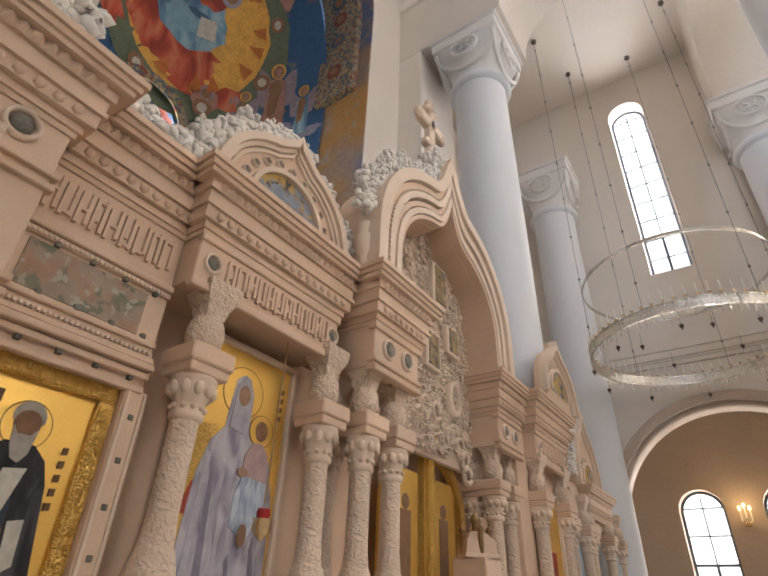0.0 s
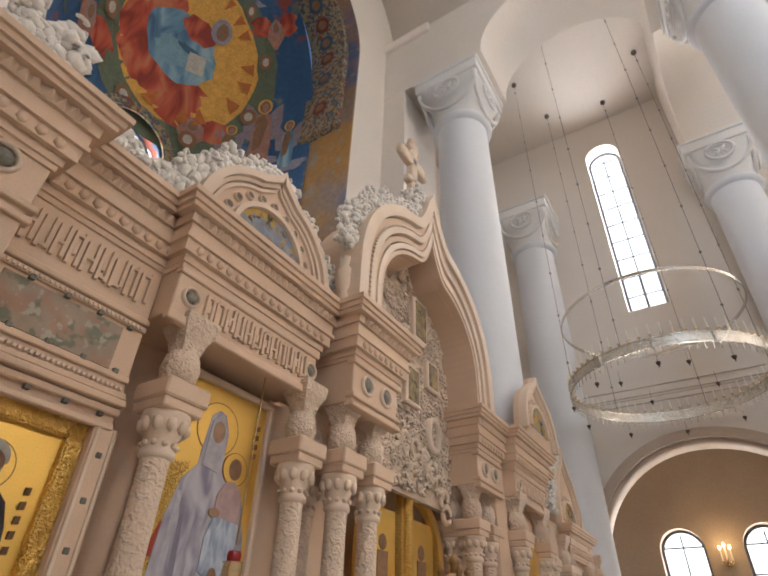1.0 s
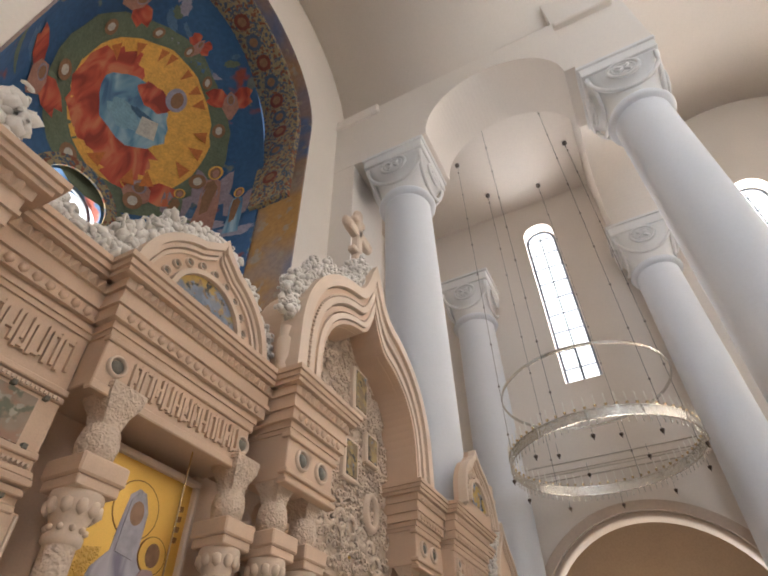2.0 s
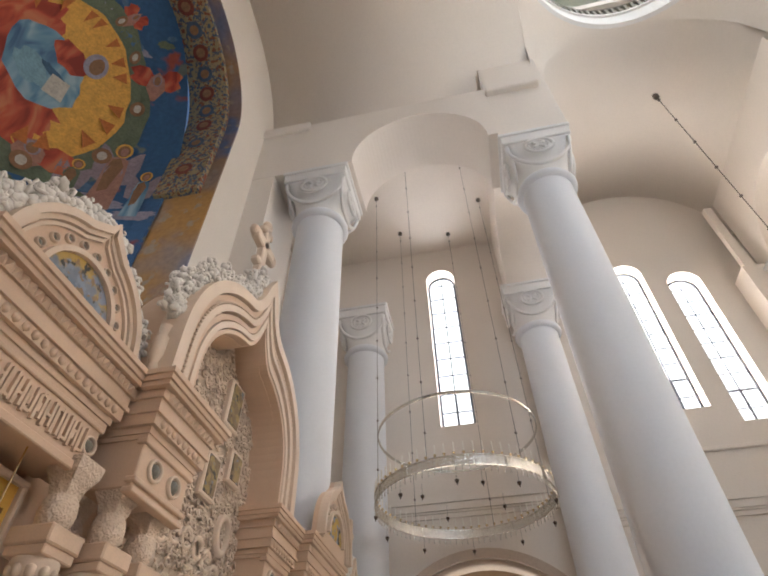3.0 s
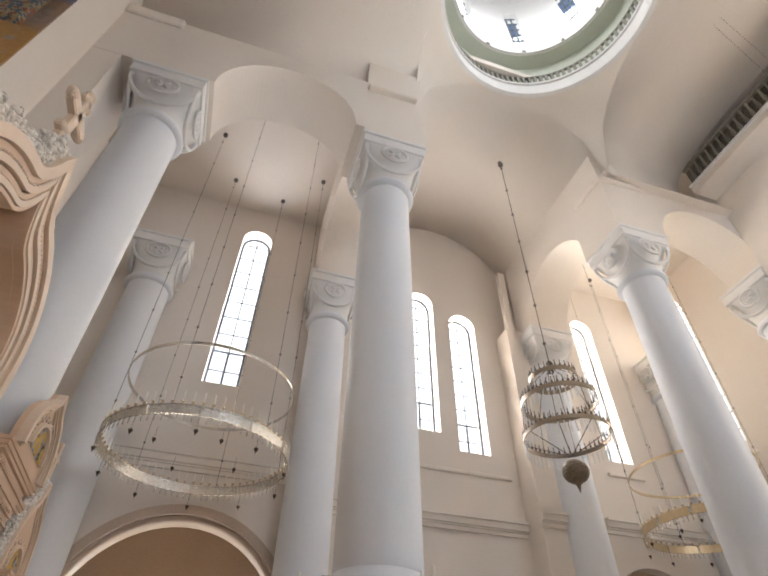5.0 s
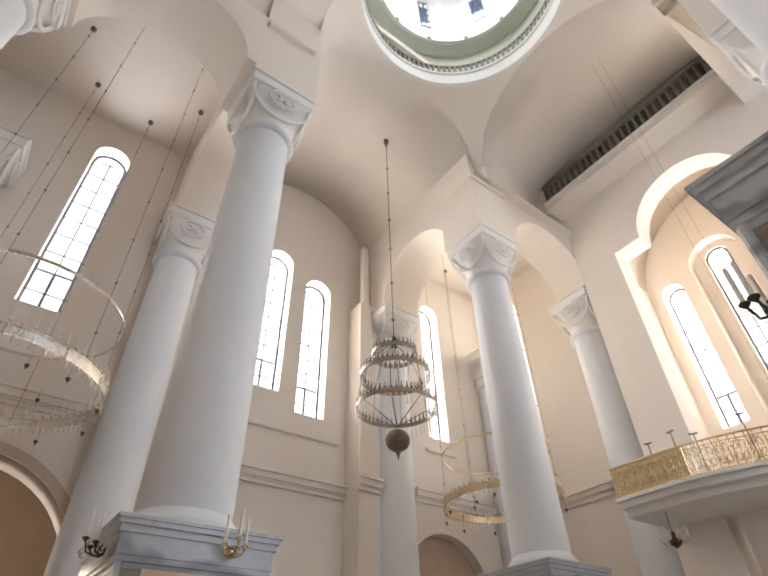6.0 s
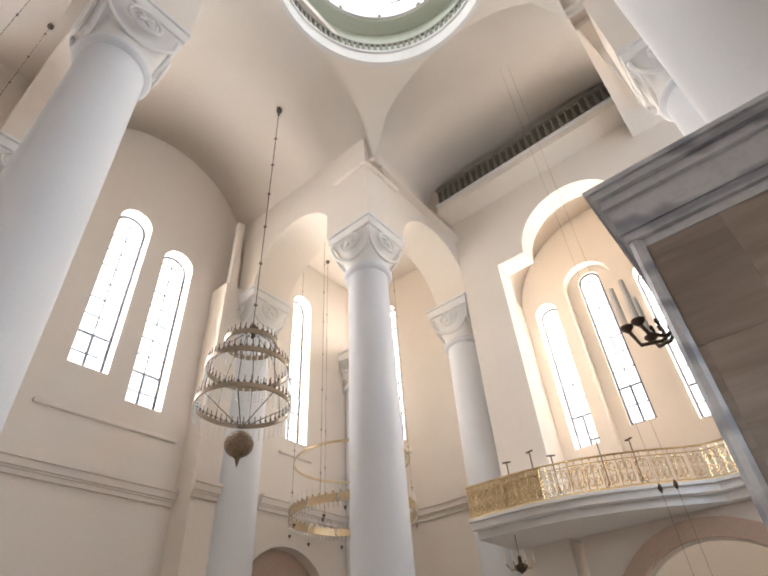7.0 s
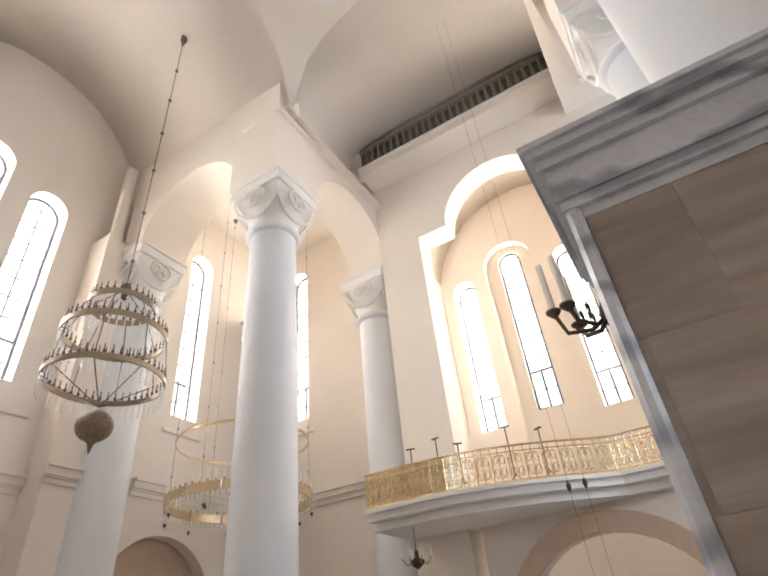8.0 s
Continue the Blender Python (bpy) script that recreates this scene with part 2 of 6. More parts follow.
slab("gallery_ceiling", -3.0, 11.5, -20.2, -17.9, 22.95, 23.2, PLASTER, "plain plaster ceiling over the upper gallery", "ceiling")
barrel("vault_north", "x", CY, RA, -9.0, CX - RA, VS, PLASTER, VAULT)

# pendentives and drum
bm = bmesh.new()
n, k = 64, 10
R2 = RA * math.sqrt(2)
for q in range(4):
    grid = []
    for i in range(n // 4 + 1):
        an = -math.pi / 4 + math.pi / 2 * i / (n // 4) + q * math.pi / 2
        col = []
        rb = RA / max(abs(math.cos(an)), abs(math.sin(an)))
        zb = math.sqrt(max(0.0, R2 * R2 - rb * rb))
        for j in range(k + 1):
            z = zb + (RA - zb) * j / k
            r = math.sqrt(R2 * R2 - z * z)
            col.append(bm.verts.new((CX + r * math.cos(an), CY + r * math.sin(an), VS + z)))
        grid.append(col)
    for i in range(n // 4):
        for j in range(k):
            bm.faces.new((grid[i][j], grid[i + 1][j], grid[i + 1][j + 1], grid[i][j + 1]))
bmesh.ops.remove_doubles(bm, verts=bm.verts, dist=1e-4)
bmesh.ops.dissolve_degenerate(bm, edges=bm.edges, dist=1e-4)
bmesh.ops.recalc_face_normals(bm, faces=bm.faces)
tagged(part("pendentives", bm, PLASTER, smooth=True), "cream plaster pendentives under the dome ring", "vault", kind="structure")
ZR = VS + RA
bm = bmesh.new()
lathe(bm, [(RA + 0.02, ZR - 0.02), (RA - 0.12, ZR + 0.1), (RA - 0.12, ZR + 0.85), (RA - 0.2, ZR + 0.88), (RA - 0.2, ZR + 1.0), (RA + 0.5, ZR + 1.0), (RA + 0.5, ZR)], CX, CY, 64)
tagged(part("dome_ring", bm, WHITE, smooth=False), "white plaster cornice ring at the foot of the drum", "cornice", kind="structure")

# piers over the columns up to the great arches, with their imposts
for k, (x, y) in enumerate(((XB, YB), (XC, YC), (XD, -13.8))):
    slab("pier_%d" % (k + 1), x - 1.065, x + 1.065, y - 1.065, y + 1.065, SPRING + 0.003, VS + (0.02 if k == 0 else 0.25), PLASTER, "square cream plaster pier over the capital", "pier")
IMPOST = "moulded plaster impost under the great arch"
slab("impost_1", XS - 0.14, XS + 0.2, YB - 0.8, YB + 1.05, VS - 0.36, VS - 0.14, PLASTER, IMPOST, "moulding", bevel=0.05)
slab("impost_2", XC - 1.2, XC - 0.9, YC - 1.0, YC + 1.2, VS - 0.3, VS - 0.06, PLASTER, IMPOST, "moulding", bevel=0.05)
slab("impost_3", XC - 0.899, XC + 0.6, YC + 0.9, YC + 1.2, VS - 0.3, VS - 0.06, PLASTER, IMPOST, "moulding", bevel=0.05)

# drum with its windows, baluster ring and dome
bm = bmesh.new()
nseg = 96
for i in range(nseg):
    a0, a1 = math.tau * i / nseg, math.tau * (i + 1) / nseg
    gap = (i % 12) in (5, 6, 7)
    for z0, z1 in ((ZR + 3.0, ZR + 4.2), (ZR + 4.2, ZR + 8.0), (ZR + 8.0, ZR + 9.5)):
        if gap and z0 == ZR + 4.2:
            continue
        r = RA - 0.5
        bm.faces.new([bm.verts.new((CX + r * math.cos(a), CY + r * math.sin(a), z)) for a, z in ((a0, z0), (a1, z0), (a1, z1), (a0, z1))])
lathe(bm, [((RA - 0.5) * math.cos(k * math.pi / 20), ZR + 9.5 + (RA - 0.5) * math.sin(k * math.pi / 20)) for k in range(11)], CX, CY, 48)
bmesh.ops.remove_doubles(bm, verts=bm.verts, dist=1e-3)
ob = tagged(part("drum", bm, WHITE), "white plaster drum with tall windows under the dome", "dome", kind="structure")
sol = ob.modifiers.new("thick", "SOLIDIFY")
sol.thickness, sol.offset = 0.5, 0
bm = bmesh.new()
lathe(bm, [(RA + 0.05, ZR + 1.0), (RA + 0.05, ZR + 2.9), (RA - 0.62, ZR + 2.93), (RA - 0.62, ZR + 3.05), (RA + 0.45, ZR + 3.05), (RA + 0.45, ZR + 1.0), (RA + 0.05, ZR + 1.0)], CX, CY, 64)
tagged(part("drum_base", bm, mat("pale_green_paint", (0.60, 0.63, 0.54), 0.8, vary=0.03), smooth=False), "pale grey-green painted band at the foot of the drum", "wall", kind="structure")
for k in range(8):
    am = math.tau * (12 * k + 6.5) / nseg
    dw = thing("drum_window", "small drum window with a dark lattice", "window", kind="structure")
    dw.matrix_world = Matrix.Translation((CX, CY, 0)) @ pose(0, 0, 0, 0, 0, math.degrees(am) - 90)
    hw = (RA - 0.5) * math.tau * 1.5 / nseg
    for x0, x1, z0, z1 in [(-hw, hw, ZR + 4.3 + 0.73 * j, ZR + 4.37 + 0.73 * j) for j in range(6)]:
        bm = bmesh.new()
        box(bm, x0, x1, RA - 0.5, RA - 0.44, z0, z1)
        part("bar", bm, FRAMEW, dw)
    for x0 in (-hw * 0.36, hw * 0.36):
        bm = bmesh.new()
        box(bm, x0 - 0.035, x0 + 0.035, RA - 0.506, RA - 0.446, ZR + 4.2, ZR + 8.0)
        part("mullion", bm, FRAMEW, dw)
for k in range(12):
    am = math.tau * (k + 0.3) / 12
    fl = thing("drum_spotlight", "small grey spotlight on the drum ledge", "lamp", "drum spotlights", (CX + (RA - 0.7) * math.cos(am), CY + (RA - 0.7) * math.sin(am), ZR + 3.05))
    bm = bmesh.new()
    box(bm, -0.1, 0.1, -0.09, 0.09, -0.02, 0.16, 0.02)
    part("housing", bm, RAILDARK, fl)
for k in range(4):
    am = math.tau * (24 * k + 6.5) / nseg
    dl = bpy.data.lights.new("drum_daylight", "AREA")
    dl.shape, dl.size, dl.size_y = "RECTANGLE", 1.3, 3.6
    dl.energy, dl.color = 230, (0.88, 0.94, 1.0)
    new("drum_daylight", dl).matrix_world = look((CX + (RA - 0.75) * math.cos(am), CY + (RA - 0.75) * math.sin(am), ZR + 6.1), (CX - 1.5 * math.cos(am), CY - 1.5 * math.sin(am), ZR - 1.0))
bal = thing("dome_balustrade", "grey metal balustrade round the foot of the drum", "railing", at=(CX, CY, ZR + 1.0))
bm = bmesh.new()
tube(bm, [((RA - 0.12) * math.cos(math.tau * i / 72), (RA - 0.12) * math.sin(math.tau * i / 72), 0.62) for i in range(72)], 0.07, 6, True)
part("handrail", bm, RAILDARK, bal)
bm = bmesh.new()
box(bm, -0.06, 0.06, -0.06, 0.06, 0.0, 0.6)
b0 = part("baluster", bm, RAILDARK, bal)
b0.matrix_basis = pose(RA - 0.12, 0, 0)
for i in range(1, 100):
    a = 3.6 * i
    o = again(b0, pose((RA - 0.12) * math.cos(radians(a)), (RA - 0.12) * math.sin(radians(a)), 0, 0, 0, a), None)
    o.parent = bal


# string course round the south and west walls
def course(name, pts, z, inward):
    """A moulded string course along straight wall stretches."""
    for k, (a, b) in enumerate(zip(pts, pts[1:])):
        x0, x1, y0, y1 = min(a[0], b[0]), max(a[0], b[0]), min(a[1], b[1]), max(a[1], b[1])
        prof = ((0.0, 0.14, 0.10), (0.14, 0.2, 0.16), (0.2, 0.42, 0.24), (0.42, 0.52, 0.32))
        bm = bmesh.new()
        if x1 - x0 < 0.01:
            stack(bm, [(x0 - o, x0 + 0.02, y0, y1, z + a_, z + b_) for a_, b_, o in prof])
        else:
            stack(bm, [(x0, x1, y0 - 0.02, y0 + o, z + a_, z + b_) for a_, b_, o in prof])
        tagged(part("%s_%d" % (name, k + 1), bm, PLASTER), "moulded cream plaster string course on the wall", "moulding", kind="structure")


course("string_course_a", [(XW, 8.0), (XW, -3.0)], 8.1, 1)
course("string_course_b", [(XW + 0.7, -3.0), (XW + 0.7, -11.6)], 7.62, 1)
course("string_course_c", [(XW, -14.6), (XW, YW)], 7.95, 1)
course("string_course_d", [(XW, YW), (11.8, YW)], 7.95, 1)
course("string_course_e", [(16.95, -11.55), (16.95, -12.6)], 7.75, 1)
slab("pilaster_south", 16.95, XW + 0.8, -14.3, -11.65, 0.0, SPRING + 0.3, PLASTER, "square cream plaster pilaster behind the half column", "pilaster")
slab("pilaster_south_2", 17.0, 17.25, -12.15, -11.8, SPRING + 0.3, VS + 1.1, PLASTER, "narrow cream plaster wall strip", "pilaster")
for k, (x, y0, y1) in enumerate(((XW + 0.7, -11.3, -6.5),)):
    slab("sill_south", x - 0.1, x + 0.05, y0, y1, 9.75, 9.9, PLASTER, "thin plaster sill moulding under the windows", "moulding", bevel=0.03)
slab("sill_south_2", XW - 0.1, XW + 0.05, -17.25, -15.45, 10.3, 10.45, PLASTER, "thin plaster sill moulding under the window", "moulding", bevel=0.03)
slab("sill_west", 14.6, 16.4, YW - 0.05, YW + 0.1, 11.0, 11.15, PLASTER, "thin plaster sill moulding under the window", "moulding", bevel=0.03)

# east wall beside the apse, apse arch and conch
AX, AR, AS = 3.77, 3.43, 17.07
wall_y("wall_east_1", YE, AX - 8.0, XS + 0.6, 0, 25.5, 0.35, [(AX, 2 * AR, 0.0, AS)], label=CREAM, material=PLASTER)
slab("wall_east_2", XS - 0.02, XW + 1.0, YE + 1.6, YE + 2.2, 0, 25, PLASTER, CREAM, "wall")
slab("pier_east", XS + 0.012, XS + T, 5.2, YE + 2.0, 0, VS + 0.05, PLASTER, "cream plaster pier beside the apse", "pier")
slab("impost_4", XS - 0.12, XS + 0.1, 4.2, YE, VS - 0.4, VS + 0.1, PLASTER, IMPOST, "moulding", bevel=0.05)

# bright sky outside the drum's windows
bm = bmesh.new()
lathe(bm, [(RA + 1.2, ZR + 2.0), (RA + 1.2, ZR + 9.5)], CX, CY, 32)
DRUMSKY = tagged(part("sky_backdrop", bm, PLASTER), "bright overcast sky outside the drum windows", "sky", kind="structure")

# stone ring round the lower arch of the south-east bay
bm = bmesh.new()
pts = [(0.35 - 3.37, 0.0)] + [(0.35 - 3.37 * math.cos(math.pi * k / 36), 3.6 + 3.37 * math.sin(math.pi * k / 36)) for k in range(37)] + [(0.35 + 3.37, 0.0)]
band(bm, pts, 0.14, 0.0, 0.09)
RINGSTONE = mat("warm_ring_stone", (0.60, 0.47, 0.37), 0.5, vary=0.08, noise_scale=1.2, grain=14)
o = tagged(part("arch_ring", bm, RINGSTONE), "warm stone ring round the lower arch", "arch", kind="structure")
o.matrix_world = Matrix(((0, 1, 0, XW - 0.08), (1, 0, 0, 0), (0, 0, 1, 0), (0, 0, 0, 1)))
barrel("arch_reveal", "x", 0.35, 3.19, XW + 0.05, XW + 1.02, 3.6, RINGSTONE, "warm stone soffit of the lower arch", t=0.05)


# ---- columns ----
def column(name, x, y, z0, label, base_r=0.82):
    """A smooth tapered round column with a carved cushion capital and a square abacus."""
    e = thing(name, label, "column", "white columns", (x, y, z0))
    bm = bmesh.new()
    lathe(bm, [(base_r + 0.18, 0.0), (base_r + 0.18, 0.12), (base_r + 0.12, 0.2), (base_r + 0.04, 0.3), (base_r, 0.36)], n=40)
    part("base", bm, COLUMN, e, smooth=True)
    zt = SPRING - z0
    bm = bmesh.new()
    lathe(bm, [(base_r, 0.34), (base_r * 0.97, (zt - 2.1) * 0.4), (0.73, zt - 2.1)], n=48)
    part("shaft", bm, COLUMN, e, smooth=True)
    bm = bmesh.new()
    lathe(bm, [(0.73, zt - 2.15), (0.86, zt - 2.12), (0.9, zt - 2.02), (0.86, zt - 1.92), (0.75, zt - 1.9)], n=40)
    part("necking", bm, COLUMN, e, smooth=True)
    # cushion: from round to square
    bm = bmesh.new()
    rows = []
    for j in range(9):
        f = j / 8
        row = []
        for i in range(48):
            an = math.tau * i / 48
            rc = 0.76
            sq = 0.98 / max(abs(math.cos(an)), abs(math.sin(an)))
            g = f ** 1.6
            r = rc * (1 - g) + sq * g
            row.append(bm.verts.new((r * math.cos(an), r * math.sin(an), zt - 1.9 + 1.45 * f)))
        rows.append(row)
    for a, b in zip(rows, rows[1:]):
        for i in range(48):
            bm.faces.new((a[i], a[(i + 1) % 48], b[(i + 1) % 48], b[i]))
    cap = part("capital", bm, WHITE, e, "cushion capital with carved cross roundels", smooth=True)
    for q in range(4):
        bm = bmesh.new()
        ring = [(0.42 * math.cos(math.tau * i / 28), -1.0, zt - 0.86 + 0.36 * math.sin(math.tau * i / 28)) for i in range(28)]
        tube(bm, ring, 0.05, 6, True)
        ring = [(0.3 * math.cos(math.tau * i / 24), -1.0, zt - 0.86 + 0.25 * math.sin(math.tau * i / 24)) for i in range(24)]
        tube(bm, ring, 0.025, 5, True)
        for an in (45, 135, 225, 315):
            c, s = math.cos(radians(an)), math.sin(radians(an))
            tube(bm, [(0, -1.0, zt - 0.86), (0.16 * c, -1.01, zt - 0.86 + 0.13 * s), (0.24 * c, -1.0, zt - 0.86 + 0.2 * s)], 0.05, 5)
        swag = [(0.95 * math.cos(math.pi * i / 16), -0.93 + 0.12 * math.sin(math.pi * i / 16), zt - 0.6 - 0.95 * math.sin(math.pi * i / 16)) for i in range(17)]
        tube(bm, swag, 0.06, 6)
        o = part("roundel", bm, WHITE, cap, smooth=True)
        o.matrix_basis = pose(0, 0, 0, 0, 0, 90 * q)
    bm = bmesh.new()
    box(bm, -1.04, 1.04, -1.04, 1.04, zt - 0.5, zt - 0.12, 0.02)
    box(bm, -1.1, 1.1, -1.1, 1.1, zt - 0.12, zt, 0.02)
    part("abacus", bm, WHITE, e)
    return e


WC = "smooth white round column with a carved capital"
column("column", 9.78, 3.77, 4.73, WC + " beside the icon screen")
column("column", XB, YB, 3.37, WC + " on a marble pedestal")
column("column", XC - 0.05, YC, 4.1, WC + " on a pedestal")
column("column", XD, -13.8, 3.0, WC + " on a pedestal")
for x, y in ((16.62, 3.87), (16.65, -3.05), (17.0, -13.4), (10.7, -20.25), (16.8, -20.0)):
    column("half_column", x, y, 0.0, "white engaged half column with a carved capital against the wall")


# ---- windows ----
SKYGLOW = bpy.data.materials.new('white_sky')
SKYGLOW.use_nodes = True
_e = SKYGLOW.node_tree.nodes.new('ShaderNodeEmission')
_e.inputs[0].default_value, _e.inputs[1].default_value = (0.93, 0.97, 1.0, 1), 2.2
SKYGLOW.node_tree.links.new(_e.outputs[0], SKYGLOW.node_tree.nodes['Material Output'].inputs[0])

def window(name, m, w, z0, zs, depth, label="tall arched window with a dark lattice of bars", rows=9, glow=52.0, lamp=True, warm=(1.0, 0.92, 0.82)):
    """A round-headed window in its opening: frame, bars, glass; m puts x along the wall and -y into the room."""
    e = thing(name, label, "window", kind="structure")
    e.matrix_world = m
    r = w / 2
    t = 0.05
    bm = bmesh.new()
    pts = [(-r + t, z0 + t)] + [(-(r - t) * math.cos(math.pi * i / 16), zs + (r - t) * math.sin(math.pi * i / 16)) for i in range(17)] + [(r - t, z0 + t), (-r + t, z0 + t)]
    band(bm, pts, t, depth, depth + 0.08)
    part("window_frame", bm, FRAMEW, e)
    step = (zs + r * 0.2 - z0) / rows
    for i in range(1, rows + 1):
        bm = bmesh.new()
        zb = z0 + step * i
        half = r - 0.06 if zb < zs else math.sqrt(max(0.01, (r - 0.06) ** 2 - (zb - zs) ** 2))
        th = 0.045 if i == 2 else 0.025
        box(bm, -half, half, depth + 0.01, depth + 0.06, zb - th, zb + th)
        part("bar", bm, FRAMEW, e)
    bm = bmesh.new()
    box(bm, -0.025, 0.025, depth + 0.012, depth + 0.062, z0 + 0.05, zs + r * 0.75)
    part("mullion", bm, FRAMEW, e)
    bm = bmesh.new()
    box(bm, -0.05, 0.05, depth + 0.008, depth + 0.066, z0 + 0.05, z0 + step * 2)
    part("mullion", bm, FRAMEW, e)
    sh = bmesh.new()
    box(sh, -r - 0.6, r + 0.6, depth + 0.75, depth + 0.77, z0 - 0.5, zs + r + 0.5)
    sky = part("sky_backdrop", sh, SKYGLOW, e, "bright overcast sky outside")
    if lamp:
        d = bpy.data.lights.new("daylight", "AREA")
        d.shape, d.size, d.size_y = "RECTANGLE", w * 1.15, (zs + r - z0) * 1.05
        d.energy, d.color = glow * w * (zs + r - z0), warm
        o = new("daylight", d)
        o.matrix_world = m @ Matrix.Translation((0, depth + 0.35, (z0 + zs + r) / 2)) @ pose(0, 0, 0, -90, 0, 0)
    return e


def south(y, x=XW):
    return Matrix.Translation((x, y, 0)) @ pose(0, 0, 0, 0, 0, -90)


def west(x, y=YW):
    return Matrix.Translation((x, y, 0)) @ pose(0, 0, 0, 0, 0, 180)


DRUMSKY.data.materials[0] = SKYGLOW
i = 0
for m, o in [(south(o[0]), o) for o in S_WINS] + [(south(o[0], XW + 0.7), o) for o in ARM_WINS] + [(south(o[0]), o) for o in SW_WINS] + [(west(o[0]), o) for o in WW_WINS]:
    i += 1
    window("window_%d" % i, m, o[1], o[2], o[3], 0.55, warm=((0.97, 0.96, 1.0), (1.0, 0.96, 0.93))[i > 1] if i < 4 else (1.0, 0.92, 0.81), glow=(50 if i == 1 else 72) if i < 4 else 80)
for y in (-0.65, 2.0):
    i += 1
    window("window_%d" % i, south(y, XW + 6.0), 1.5, 1.2, 4.8, 0.4, rows=4, glow=30)
# west arm: wall with the niche, three windows, upper gallery and choir balcony
YN = -19.3
wall_y("wall_west_3", YN - 1.0, -3.0, 9.64, 17.1, 26.3, 1.0, [(4.23, 4.6, 17.1, 17.1)], label="cream plaster wall over an arched niche")
slab("wall_west_4", 7.8, 9.64, YN - 1.0, YN, 0, 17.1, PLASTER, CREAM, "wall")
slab("wall_west_5", -3.0, 0.9, YN - 1.0, YN, 0, 17.1, PLASTER, CREAM, "wall")
slab("wall_west_6", 8.9, 9.6, -24.0, YN - 1.0, 0, 22, PLASTER, CREAM, "wall")
slab("wall_west_7", -0.9, -0.2, -24.0, YN - 1.0, 0, 22, PLASTER, CREAM, "wall")
barrel("niche_vault", "y", 4.35, 4.6, -24.0, YN - 0.9, 17.1, PLASTER, "cream plaster vault of the window niche")
WEST_WINS = [(7.8, 1.08, 10.05, 16.9), (5.45, 1.08, 10.5, 17.9), (2.9, 1.08, 9.8, 16.8)]
wall_y("wall_west_8", -25.1, -0.9, 9.6, 0, 22.5, 0.6, WEST_WINS, label=CREAM)
wall_y("wall_west_11", -24.5, -0.9, 9.6, 0, 22.5, 0.5, [WEST_WINS[0], (5.45, 2.3, 9.3, 17.6), WEST_WINS[2]], label="cream plaster wall with an arched recess round the middle window")
for o in WEST_WINS:
    i += 1
    window("window_%d" % i, west(o[0], -24.0), o[1], o[2], o[3], 0.62, glow=112, warm=(1.0, 0.92, 0.81))
slab("gallery_slab", -2.0, 9.64, YN + 0.002, -18.1, 20.85, 21.3, PLASTER, "cream plaster slab of the upper gallery", "slab")
slab("gallery_band", -2.0, 9.64, -18.1, -18.02, 21.2, 21.36, WHITE, "white edge moulding of the upper gallery", "moulding")
rail = thing("gallery_railing", "grey-green baluster railing along the upper gallery", "railing", at=(0, -18.2, 21.3))
bm = bmesh.new()
box(bm, -2.0, 9.6, -0.1, 0.1, 1.15, 1.35, 0.02)
part("handrail", bm, RAILDARK, rail)
# dark sheet added to stand for the shade between the balusters
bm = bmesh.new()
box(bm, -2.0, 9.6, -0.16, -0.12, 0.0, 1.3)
part("gap_shade_sheet", bm, mat("baluster_gap_shade", (0.16, 0.14, 0.11), 0.8, vary=0.1), rail)
bm = bmesh.new()
lathe(bm, [(0.07, 0), (0.07, 0.1), (0.05, 0.2), (0.1, 0.45), (0.06, 0.75), (0.05, 1.0), (0.08, 1.15)], n=8)
b0 = part("baluster", bm, RAILDARK, rail, smooth=True)
b0.matrix_basis = pose(-1.8, 0, 0)
for k in range(1, 34):
    o = again(b0, pose(-1.8 + 0.335 * k, 0, 0))
    o.parent = rail


def balcony_y(x):
    return max(-16.65 - 0.085 * max(0.0, 8.2 - x) ** 2, -18.7)


bm = bmesh.new()
xs = [9.64 - 0.5 * k for k in range(24)]
for z0, z1, out in ((5.78, 6.0, -0.3), (6.0, 6.19, 0.0), (6.19, 6.28, 0.13)):
    for a, b in zip(xs, xs[1:]):
        vs = [bm.verts.new((x, y, z)) for z in (z0, z1) for x, y in ((a, balcony_y(a) + out), (b, balcony_y(b) + out), (b, -20.2), (a, -20.2))]
        for q in ((0, 1, 2, 3), (7, 6, 5, 4), (0, 4, 5, 1)):
            bm.faces.new([vs[w] for w in q])
bmesh.ops.recalc_face_normals(bm, faces=bm.faces)
tagged(part("balcony_slab", bm, WHITE), "white moulded slab of the curved choir balcony", "balcony", kind="structure")
brail = thing("balcony_railing", "ornate gilded metal railing on the choir balcony", "railing", at=(0, 0, 6.28))
for z, r in ((0.06, 0.025), (0.95, 0.03), (0.8, 0.018)):
    bm = bmesh.new()
    tube(bm, [(x, balcony_y(x), z) for x in xs], r, 6)
    part("rail", bm, BRASS, brail)
bm = bmesh.new()
for k in range(7):
    an = math.tau * k / 7
    tube(bm, [(0.16 * math.sin(t) * math.cos(an * 0 + 0) , 0, 0.45 + 0.3 * math.cos(t)) for t in [math.tau * j / 12 for j in range(12)]], 0.012, 4, True) if k == 0 else None
